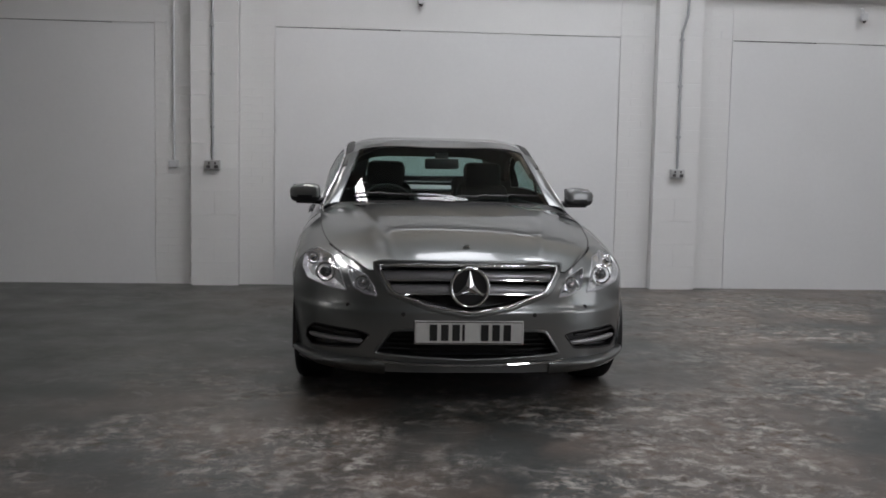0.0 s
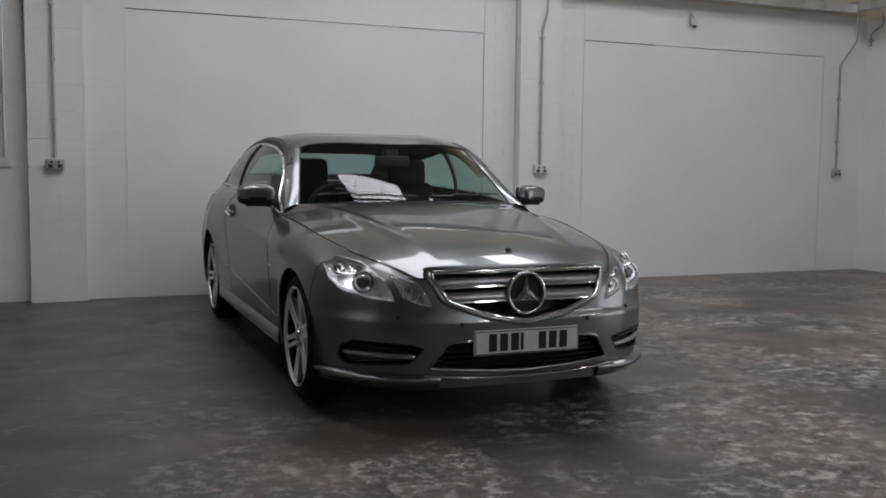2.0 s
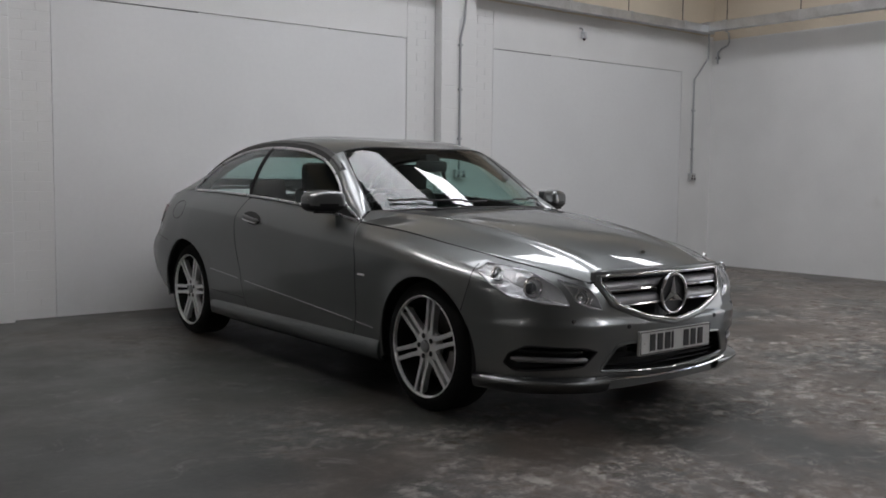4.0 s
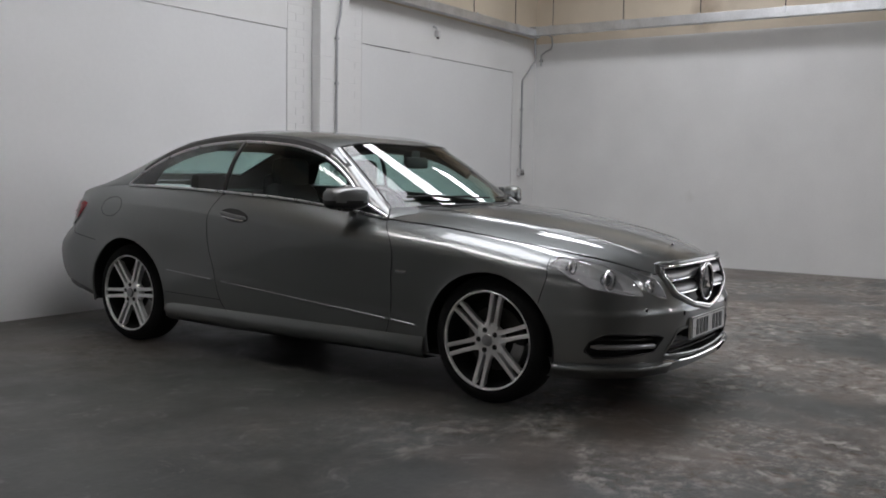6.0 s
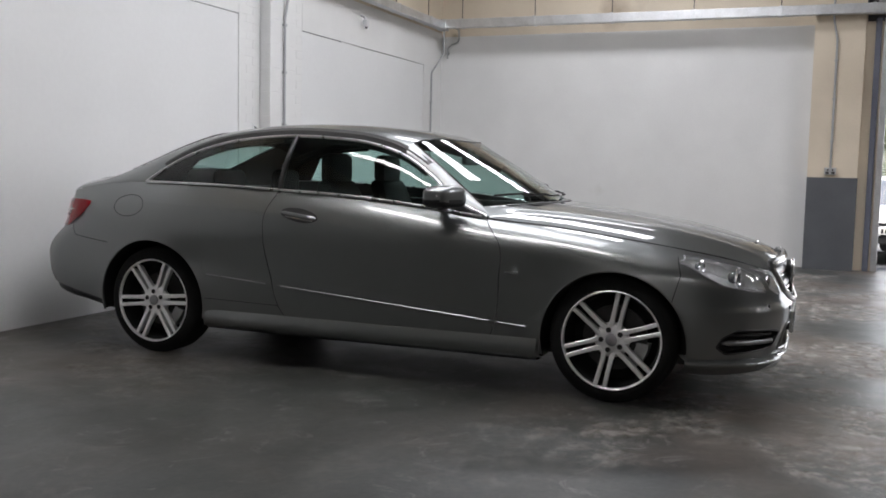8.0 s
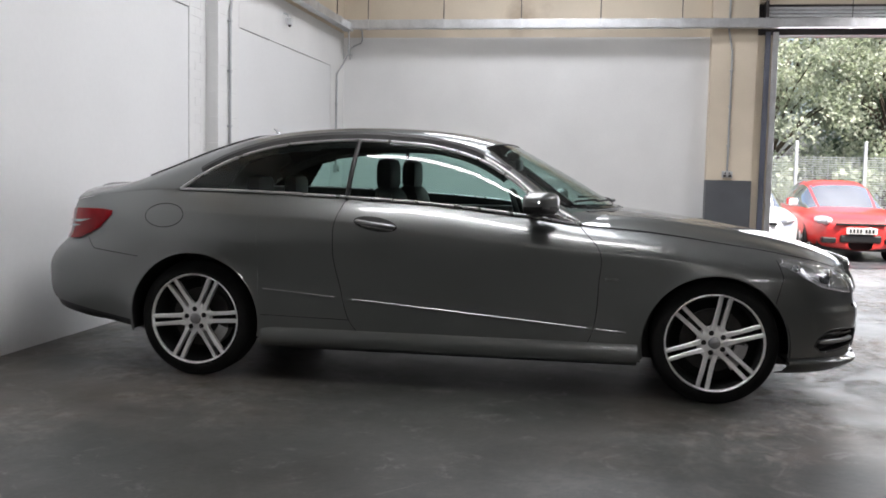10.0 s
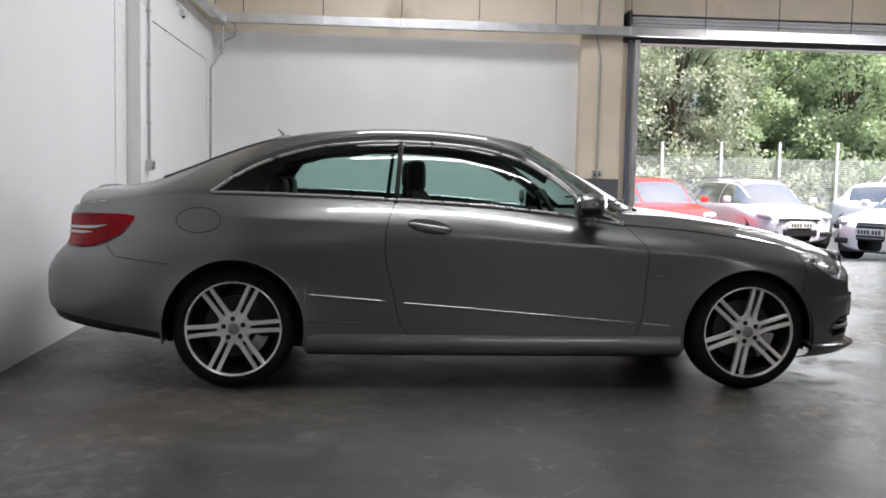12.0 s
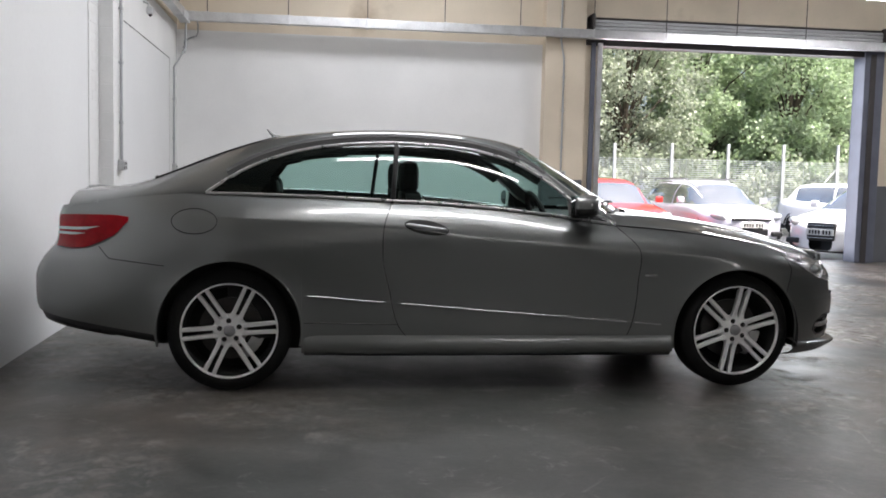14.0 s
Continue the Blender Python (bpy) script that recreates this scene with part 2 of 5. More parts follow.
def brick_strip(name, x0, x1, seed):
    """A strip of painted bricks beside a boarded bay."""
    rnd = random.Random(seed)
    strip = structure(name, box(x0, x1, 9.6022, Y1 - 0.002, 0, 2.9), WHITE, "white painted brickwork strip beside a boarded bay", "wall")
    shared = {}
    for k in range(38):
        z, w = k * 0.0763, x1 - x0
        cut = w * (0.66 if k % 2 else 0.34)
        for a, c in ((x0, x0 + cut), (x0 + cut, x1)):
            key = round(c - a, 3)
            if key not in shared:
                bm = box(-key / 2 + 0.0008, key / 2 - 0.0008, 0, 0.03, 0.001, 0.0755, bevel=0.0018)
                me = bpy.data.meshes.new("brick")
                bm.to_mesh(me)
                bm.free()
                me.materials.append(WHITE)
                shared[key] = me
            ob = new("brick", shared[key])
            ob.parent = strip
            ob.location = ((a + c) / 2, 9.600 + rnd.uniform(-0.0015, 0.001), z)
    return strip


def boarded_bay(x0, x1, gaps):
    """A board that closes a former opening, with dark strips along its top and sides for the shade in its gaps."""
    bay = tagged(part("wall_panel", box(x0 + 0.006, x1 - 0.006, 9.606, Y1 - 0.001, 0.0, 2.5), BOARD), "large smooth white painted board closing a bay", "wall panel", kind="structure")
    # thin dark strips painted in for the shadow line round the board
    for a, c, za, zb in gaps:
        part("gap", box(a, c, 9.6045, 9.6055, za, zb), GAP_SHADE, bay, "dark strip in place of the shade in the gap")
    return bay


boarded_bay(-0.665, 2.735, [(-0.65, 0.55, 2.500, 2.506), (1.83, 2.73, 2.502, 2.505)])
boarded_bay(3.875, 7.10, [(3.89, 4.75, 2.500, 2.507), (5.2, 7.08, 2.501, 2.504)])
boarded_bay(-5.2, -1.80, [(-3.9, -2.2, 2.500, 2.505)])
# plain masonry over the bays
for a, c in ((-5.2, -1.8), (-0.665, 2.735), (3.875, 7.1)):
    structure("lintel_wall", box(a, c, 9.600, Y1 - 0.001, 2.508, 2.9), WHITE, "white painted masonry over a boarded bay", "wall")
structure("upper_wall_back", box(X0, X1, 9.598, Y1 - 0.001, 2.9, 3.0), WHITE, "white painted masonry band", "wall")
structure("cream_wall_back", box(X0, X1, 9.594, Y1 - 0.001, 3.0, ROOF - 0.002), CREAM, "cream painted upper masonry", "wall")
structure("corner_wall", box(7.1, X1, 9.600, Y1 - 0.001, 0, 2.9), WHITE, "white painted masonry in the corner", "wall")
structure("left_wall_back", box(X0, -5.2, 9.600, Y1 - 0.001, 0, 2.9), WHITE, "white painted masonry", "wall")
for i, px in enumerate((-1.23, 3.30)):
    masonry_pier(f"pier_{i + 1}", px - 0.215, px + 0.235, 9.485, 9.60, 3.02, 0.2285, WHITE, "white painted blockwork pier standing proud of the wall", 2, i)
    brick_strip(f"brick_strip_{2 * i + 1}", px - 0.57 if i == 0 else px - 0.563, px - 0.217, 10 + i)
    brick_strip(f"brick_strip_{2 * i + 2}", px + 0.237, px + 0.565 if i == 0 else px + 0.573, 20 + i)
# cream pier with a dark dado beside the doorway
structure("pier_3", box(7.55, X1 + 0.2, 4.17, 4.73, 1.115, 3.7), CREAM, "cream painted masonry pier beside the doorway", "pier")
structure("pier_3_dado", box(7.547, X1 + 0.2, 4.167, 4.733, 0, 1.115), DADO, "dark grey painted foot of the pier", "pier")

# doorway: steel frame, rolled shutter, guide rails
door = thing("door_1", "wide roller shutter doorway standing open, steel framed", "door", kind="structure")
part("jamb", box(X1 - 0.05, X1 + 0.20, DY1 - 0.02, DY1 + 0.215, 0, 3.05, bevel=0.006), CREAM, door, "cream jamb with wear")
part("guide_rail", box(X1 - 0.09, X1 - 0.055, DY1 - 0.05, DY1 + 0.02, 0, 3.0, bevel=0.005), GALV, door, "bright steel guide rail")
part("guide_rail", box(X1 - 0.085, X1 + 0.1, DY1 + 0.045, DY1 + 0.11, 0, 3.0, bevel=0.005), STEEL_BLUE, door)
part("column", box(X1 - 0.09, X1 + 0.2, DY0 - 0.30, DY0, 0, 3.05, bevel=0.008), STEEL_BLUE, door, "blue-grey steel column")
part("guide_rail", box(X1 - 0.12, X1 - 0.092, DY0 - 0.16, DY0 - 0.08, 0, 3.0, bevel=0.005), DARK_STEEL, door)
part("lintel", box(X1 - 0.06, X1 + 0.2, DY0 - 0.3, DY1 + 0.2, 2.965, 3.04, bevel=0.004), DARK_STEEL, door, "dark steel lintel")
for k in range(6):
    r = 0.021
    part("slat", tube([(X1 - 0.02 + 0.006 * (k % 2), DY0 - 0.3, 3.075 + k * 0.046), (X1 - 0.02 + 0.006 * (k % 2), DY1 + 0.1, 3.075 + k * 0.046)], r, 8), WHITE_STEEL, door, smooth=True)
part("shutter_housing", box(X1 + 0.03, X1 + 0.25, DY0 - 0.3, DY1 + 0.2, 3.04, 3.36), DARK_STEEL, door)
part("end_plate", box(X1 - 0.2, X1 + 0.02, DY1 + 0.1, DY1 + 0.135, 3.06, 3.38, bevel=0.01), DARK_STEEL, door, "dark steel end plate")
part("end_plate", box(X1 - 0.2, X1 + 0.02, DY0 - 0.32, DY0 - 0.29, 3.06, 3.38, bevel=0.01), DARK_STEEL, door)

# cable trunking round the walls, hung on rods
trunk = thing("cable_trunking", "galvanised steel cable trunking along the walls", "trunking")
part("run", box(X1 - 0.36, X1 - 0.25, Y0 + 0.1, 9.52, 3.02, 3.135, bevel=0.004), GALV, trunk)
part("run", box(X0 + 0.1, X1 - 0.25, 9.41, 9.52, 3.0, 3.10, bevel=0.004), GALV, trunk)
part("corner_cover", box(X1 - 0.366, X1 - 0.244, 9.404, 9.526, 2.995, 3.14, bevel=0.004), GALV, trunk)
for k in range(9):
    y = 9.185 - 1.017 * k
    part("joint_strap", box(X1 - 0.366, X1 - 0.244, y - 0.02, y + 0.02, 3.014, 3.141, bevel=0.003), GALV, trunk)
    part("hanger_rod", tube([(X1 - 0.305, y, 3.1), (X1 - 0.305, y, ROOF)], 0.006, 6), DARK_STEEL, trunk)
for k in range(10):
    x = 6.9 - 1.02 * k
    part("joint_strap", box(x - 0.02, x + 0.02, 9.404, 9.526, 2.994, 3.106, bevel=0.003), GALV, trunk)
    part("hanger_rod", tube([(x, 9.465, 3.1), (x, 9.465, ROOF)], 0.006, 6), DARK_STEEL, trunk)


def socket_outlet(x, y, z, turn, route, group="wall sockets", plate=(0.145, 0.09)):
    """A metal-clad double socket with its conduit and clips; route: points of the conduit relative to the socket."""
    s = thing("wall_socket", "metal-clad double wall socket fed by a surface conduit", "socket", (x, y, z), turn, group)
    w, h = plate
    part("back_box", box(-w / 2, w / 2, -0.045, 0, -h / 2, h / 2, bevel=0.006), SOCKET, s)
    part("face_plate", box(-w / 2 + 0.004, w / 2 - 0.004, -0.050, -0.0455, -h / 2 + 0.004, h / 2 - 0.004, bevel=0.002), SOCKET, s)
    for k in (-1, 1):
        part("switch", box(k * w * 0.2 - 0.008, k * w * 0.2 + 0.008, -0.056, -0.0503, 0.004, 0.026, bevel=0.002), DARK_STEEL, s, "dark rocker switch")
        part("outlet", box(k * w * 0.25 - 0.018, k * w * 0.25 + 0.018, -0.053, -0.0503, -0.034, -0.004, bevel=0.002), DARK_STEEL, s)
    pts = [(0, -0.018, h / 2)] + route
    part("conduit", tube(pts, 0.0125, 10), CONDUIT, s, "grey steel conduit", smooth=True)
    top = route[0][2] if len(route) > 1 else route[-1][2]
    for zc in (0.35, 0.85, 1.3):
        if zc < top:
            part("clip", box(-0.02, 0.02, -0.034, 0, zc, zc + 0.022, bevel=0.003), CONDUIT, s)
    return s


socket_outlet(-1.235, 9.484, 1.165, 0, [(0, -0.018, 1.9)])
socket_outlet(3.315, 9.484, 1.165, 0, [(0.0, -0.018, 1.38), (0.05, -0.018, 1.55), (0.05, -0.05, 1.9)])
socket_outlet(7.33, 9.60, 1.16, 0, [(0, -0.018, 1.26), (0.05, -0.09, 1.40), (0.10, -0.15, 1.53), (0.10, -0.15, 1.9)], plate=(0.11, 0.1))
socket_outlet(7.55, 4.475, 1.19, -90, [(0, -0.018, 1.55), (-0.05, -0.018, 1.8), (-0.05, -0.03, 2.4)], plate=(0.13, 0.085))
box_left = thing("junction_box", "small white conduit box on the wall", "junction box", (-1.62, 9.598, 1.17))
part("body", box(-0.045, 0.045, -0.04, 0, -0.035, 0.035, bevel=0.006), WHITE_STEEL, box_left)
part("conduit", tube([(0, -0.015, 0.035), (0, -0.015, 1.85)], 0.011, 8), WHITE_STEEL, box_left, smooth=True)


def detector(x, z):
    """A small white alarm detector on a bracket, with a black lens."""
    d = thing("alarm_detector", "small white alarm detector with a black lens", "detector", (x, 9.60, z), group="detectors")
    part("bracket", tube([(0, 0, 0.10), (0, -0.05, 0.08), (0, -0.06, 0.03)], 0.012, 8), WHITE_STEEL, d, smooth=True)
    part("body", box(-0.03, 0.03, -0.1, -0.035, -0.03, 0.05, bevel=0.012), WHITE_STEEL, d)
    part("lens", tube([(0, -0.07, -0.03), (0, -0.075, -0.05)], [0.022, 0.012], 10), DARK_STEEL, d, "black lens", smooth=True)


detector(0.74, 2.78)
detector(5.2, 2.76)
stub = thing("conduit_stub", "short cranked end of grey conduit under the trunking", "conduit", (7.70, 9.5, 2.645))
part("pipe", tube([(0, 0, 0), (0, 0, 0.145), (0, -0.06, 0.19), (0, -0.15, 0.225), (0, -0.17, 0.27), (-0.02, -0.17, 0.38), (-0.2, -0.17, 0.42)], 0.011, 8), CONDUIT, stub, smooth=True)
part("clip", box(-0.025, 0.03, -0.02, 0.02, 0.06, 0.085, bevel=0.003), CONDUIT, stub)


def tube_lamp(x, y, z, length, turn):
    """A hung twin fluorescent batten, lit; also used for lamps added as fill."""
    l = thing("fluorescent_lamp", "lit white fluorescent batten lamp hung under the roof", "lamp", (x, y, z), turn, "batten lamps")
    part("housing", box(-0.115, 0.115, -length / 2, length / 2, 0.019, 0.09, bevel=0.01), WHITE_STEEL, l)
    part("diffuser", box(-0.11, 0.11, -length / 2 + 0.02, length / 2 - 0.02, -0.02, 0.018, bevel=0.008), GLOW, l, "glowing white diffuser")
    for k in (-1, 1):
        part("hanger", tube([(0, k * length * 0.35, 0.09), (0, k * length * 0.35, ROOF - z)], 0.005, 6), DARK_STEEL, l)


GLOW = bpy.data.materials.new("lit_tube")
GLOW.use_nodes = True
gb = GLOW.node_tree.nodes["Principled BSDF"]
gb.inputs["Emission Color"].default_value = (1.0, 0.97, 0.975, 1)
gb.inputs["Emission Strength"].default_value = 11.5
# the two at x -8.8 are unseen, added to brighten the car's flank
for x, y in ((-0.95, 6.7), (-8.8, 4.9), (-8.8, 1.2), (5.4, 1.3), (2.4, -3.0)):
    tube_lamp(x, y, 3.35, 2.4, 0)

# ---- the coupe ----
PAINT = material("metallic_grey_paint", (0.200, 0.209, 0.208), 0.34, 0.84, var=0.02, scale=0.7, fine=400, coat=1.0, rough_var=0.02)
PAINT.node_tree.nodes["Principled BSDF"].inputs["Specular Tint"].default_value = (0.22, 0.22, 0.23, 1)
PAINT.node_tree.nodes["Principled BSDF"].inputs["Coat Roughness"].default_value = 0.012
BRIGHT = material("polished_trim", (0.80, 0.80, 0.81), 0.28, 0.85, var=0.04, scale=8, fine=60)
CHROME = material("chrome", (0.78, 0.78, 0.79), 0.08, 1.0, var=0.04, scale=8, fine=60)
SATIN = material("satin_silver", (0.33, 0.33, 0.34), 0.36, 0.7, var=0.05, scale=8, fine=60)
ALLOY = material("machined_alloy", (0.84, 0.84, 0.84), 0.36, 0.6, var=0.06, scale=12, fine=200)
BLACK = material("black_plastic", (0.012, 0.012, 0.013), 0.45, var=0.2, scale=8, fine=120)
# tyres, and the black that stands in for shade inside the wheels
RUBBER_AND_SHADE = material("tyre_rubber_and_wheel_shade", (0.010, 0.010, 0.010), 0.85, var=0.25, scale=10, fine=150, bump=0.0008, spec=0.2)
FRIT = material("black_glass_border", (0.004, 0.004, 0.004), 0.9, var=0.1, scale=9, fine=90, spec=0.05)
SEAL = material("black_rubber_seal", (0.01, 0.01, 0.01), 0.5, var=0.1, scale=9, fine=90)
LEATHER = material("black_leather", (0.008, 0.008, 0.0075), 0.65, var=0.25, scale=7, fine=160, bump=0.001, spec=0.2)
TRIM_DARK = material("dark_cabin_trim", (0.02, 0.02, 0.02), 0.7, var=0.2, scale=6, fine=90)
HEADLINER = material("grey_headliner", (0.05, 0.05, 0.05), 0.9, var=0.1, scale=6, fine=120)
RED_LENS = material("red_lamp_lens", (0.27, 0.003, 0.008), 0.12, var=0.2, scale=14, fine=90, spec=0.12)
CLEAR_LENS = material("clear_reflector", (0.72, 0.72, 0.74), 0.12, 0.5, var=0.1, scale=30, fine=120)
PLATE = material("plate_white", (0.66, 0.66, 0.64), 0.35, var=0.05, scale=12, fine=120)
INK = material("plate_black", (0.015, 0.015, 0.015), 0.4, var=0.1, scale=12, fine=120)
DISC = material("brake_disc_steel", (0.045, 0.043, 0.041), 0.45, 0.6, var=0.15, scale=14, fine=120)
CALIPER = material("pale_caliper", (0.45, 0.45, 0.45), 0.4, 0.6, var=0.12, scale=14, fine=120)


def glass(name, tint, gloss=0.06):
    """A thin pane: tinted see-through with Fresnel reflection."""
    m = bpy.data.materials.new(name)
    m.use_nodes = True
    nt = m.node_tree
    nt.nodes.remove(nt.nodes["Principled BSDF"])
    tr, gl, mx, fr = (nt.nodes.new(k) for k in ("ShaderNodeBsdfTransparent", "ShaderNodeBsdfGlossy", "ShaderNodeMixShader", "ShaderNodeLayerWeight"))
    tr.inputs[0].default_value = (*tint, 1)
    gl.inputs["Roughness"].default_value = 0.015
    fr.inputs[0].default_value = 0.5
    pw, ad = nt.nodes.new("ShaderNodeMath"), nt.nodes.new("ShaderNodeMath")
    pw.operation, ad.operation = "POWER", "MULTIPLY_ADD"
    pw.inputs[1].default_value = 3.6
    ad.inputs[1].default_value, ad.inputs[2].default_value = 1 - gloss, gloss
    nt.links.new(fr.outputs["Facing"], pw.inputs[0])
    nt.links.new(pw.outputs[0], ad.inputs[0])
    nt.links.new(ad.outputs[0], mx.inputs[0])
    nt.links.new(tr.outputs[0], mx.inputs[1])
    nt.links.new(gl.outputs[0], mx.inputs[2])
    nt.links.new(mx.outputs[0], nt.nodes["Material Output"].inputs[0])
    return m


GLASS = glass("green_tinted_glass", (0.66, 0.83, 0.79), 0.055)
LAMP_CHROME = material("faceted_lamp_reflector", (0.90, 0.90, 0.91), 0.24, 0.55, var=0.06, scale=20, fine=45, bump=0.006)
LAMP_PROJ = material("projector_glass", (0.06, 0.065, 0.07), 0.05, var=0.05, coat=1.0)
LAMP_GLASS = glass("clear_lamp_glass", (0.93, 0.94, 0.95), 0.06)


def curve(*pts):
    """A smooth curve through (at, value) pairs, as a function of arrays."""
    xs = np.array([p[0] for p in pts], float)
    vs = np.array([p[1] for p in pts], float)
    d = np.diff(vs) / np.diff(xs)
    m = np.concatenate([[d[0]], (d[:-1] + d[1:]) / 2, [d[-1]]])
    m[1:-1] = np.where(d[:-1] * d[1:] <= 0, 0, m[1:-1])

    def f(x):
        x = np.clip(np.asarray(x, float), xs[0], xs[-1])
        i = np.clip(np.searchsorted(xs, x) - 1, 0, len(xs) - 2)
        h = xs[i + 1] - xs[i]
        t = (x - xs[i]) / h
        return (2 * t**3 - 3 * t**2 + 1) * vs[i] + (t**3 - 2 * t**2 + t) * h * m[i] + (3 * t**2 - 2 * t**3) * vs[i + 1] + (t**3 - t**2) * h * m[i + 1]

    return f


# lengthways curves: y runs from the nose to the tail, the axles at -1.38 and 1.38
SHOULDER_X = curve((-2.12, 0.47), (-1.9, 0.60), (-1.68, 0.685), (-1.4, 0.735), (-1.0, 0.768), (-0.68, 0.782), (-0.3, 0.797), (0.2, 0.805), (0.6, 0.805), (1.0, 0.792), (1.5, 0.752), (1.9, 0.728), (2.1, 0.68), (2.2, 0.605), (2.3, 0.50))
SHOULDER_Z = curve((-2.12, 0.655), (-2.02, 0.690), (-1.9, 0.728), (-1.68, 0.772), (-1.4, 0.815), (-1.07, 0.86), (-0.68, 0.893), (-0.41, 0.930), (0.05, 0.976), (0.53, 1.001), (1.0, 1.018), (1.5, 1.023), (1.8, 1.005), (2.1, 0.965), (2.3, 0.93))
HOOD_Z = curve((-2.12, 0.708), (-2.08, 0.735), (-1.98, 0.775), (-1.8, 0.825), (-1.6, 0.868), (-1.27, 0.922), (-1.0, 0.957), (-0.6, 0.985))
ROOF_Z = curve((-0.72, 1.10), (-0.43, 1.258), (-0.3, 1.305), (-0.14, 1.350), (0.17, 1.386), (0.5, 1.396), (0.88, 1.377), (1.2, 1.330), (1.46, 1.252), (1.69, 1.158), (1.85, 1.092), (1.97, 1.058), (2.2, 1.032), (2.3, 1.02))
ROOF_P = curve((-0.7, 2.3), (-0.4, 3.1), (-0.1, 4.6), (0.25, 6.0), (1.2, 5.6), (1.7, 4.2), (2.3, 3.5))
WINDOW_TOP = curve((-0.70, 0.893), (-0.484, 0.992), (-0.352, 1.096), (-0.157, 1.213), (0.064, 1.278), (0.282, 1.302), (0.526, 1.311), (0.767, 1.298), (0.946, 1.276), (1.123, 1.232), (1.269, 1.176), (1.413, 1.095), (1.515, 1.024))
WIDTH = curve((-1.35, 0.885), (-0.8, 0.883), (0, 0.886), (0.6, 0.890), (1.38, 0.894), (1.5, 0.89))
NOSE = curve((0.15, 0.80), (0.3, 0.83), (0.42, 0.848), (0.475, 0.849), (0.512, 0.832), (0.6, 0.811), (0.7, 0.765), (0.8, 0.70))
TAIL = curve((0.2, 0.86), (0.35, 0.93), (0.44, 0.955), (0.56, 0.955), (0.66, 0.925), (0.74, 0.875), (0.9, 0.86), (1.0, 0.80))
TAIL_N = curve((0.2, 3.8), (0.6, 3.7), (0.75, 2.9), (1.0, 2.75))
CREASE_Z = curve((-1.35, 0.715), (-0.78, 0.763), (-0.07, 0.810), (0.56, 0.868), (1.2, 0.900), (1.6, 0.91))
ARCH = ((-1.38, 0.298, 0.364), (1.38, 0.320, 0.366))


def side_x(y, z):
    """Half width of the body at y and z, below the shoulder."""
    y, z = np.broadcast_arrays(np.asarray(y, float), np.asarray(z, float))
    w = WIDTH(y)
    gf = np.clip((-1.35 - y) / NOSE(z), 0, 1)
    gr = np.clip((y - 1.5) / TAIL(z), 0, 1)
    nr = TAIL_N(z)
    w = w * (1 - gf**3) ** (1 / 3) * (1 - gr**nr) ** (1 / nr)
    inner = np.clip((1.7 - y) / 0.4, 0, 1) * np.clip((y + 1.5) / 0.4, 0, 1)
    zs, zm = SHOULDER_Z(y), 0.60 + 0.09 * inner
    t = np.clip((z - zm) / (zs - zm), 0, 1)
    x = w - (w - np.minimum(SHOULDER_X(y), 0.97 * w)) * t**3.4
    x = x - 0.045 * np.clip((0.60 - z) / 0.28, 0, 1) ** 1.7 * np.clip((y - 1.70) / 0.35, 0, 1)
    x = x - 0.06 * np.clip((0.60 - z) / 0.60, 0, 1) ** 2.0 * np.minimum(1, w)
    above = z - CREASE_Z(y)
    x = x + inner * (0.022 * np.where(above > 0, np.clip(1 - above / 0.13, 0, 1) ** 1.3, np.clip(1 + above / 0.34, 0, 1) ** 1.15) - 0.008)
    for yc, zc, r in ARCH:
        d = np.hypot(y - yc, z - zc)
        x = x + 0.008 * np.clip(1 - (d - r) / 0.11, 0, 1) ** 2 * np.clip(w / 0.8, 0, 1)
    # haunch over the rear wheel
    x = x + 0.019 * np.exp(-(((y - 1.2) / 0.42) ** 2) - ((z - 0.745) / 0.11) ** 2)
    return np.maximum(x, 0)


def upper_x(y, z):
    """Half width of cabin and deck above the shoulder."""
    h = np.clip((z - SHOULDER_Z(y)) / (ROOF_Z(y) - SHOULDER_Z(y)), 0, 1)
    return SHOULDER_X(y) * (1 - h**1.35) ** (1 / ROOF_P(y))


def upper_z(x, y):
    s = np.clip(np.abs(x) / SHOULDER_X(y), 0, 1)
    return SHOULDER_Z(y) + (ROOF_Z(y) - SHOULDER_Z(y)) * (1 - s ** ROOF_P(y)) ** (1 / 1.35)


def hood_z(x, y):
    xs = SHOULDER_X(y)
    s = np.clip(np.abs(x) / xs, 0, 1)
    ridge = 0.36 + (y + 2.1) * 0.17
    fold = 0.009 * np.exp(-(((np.abs(x) - ridge) / 0.035) ** 2)) * np.clip((y + 2.1) / 0.3, 0, 1)
    peak = 0.005 * np.clip(1 - np.abs(x) / 0.42, 0, 1) * np.clip((-1.15 - y) / 0.7, 0, 1) * np.clip((y + 2.12) / 0.1, 0, 1)
    return SHOULDER_Z(y) + (HOOD_Z(y) - SHOULDER_Z(y)) * (1 - s**2.6) + fold + peak


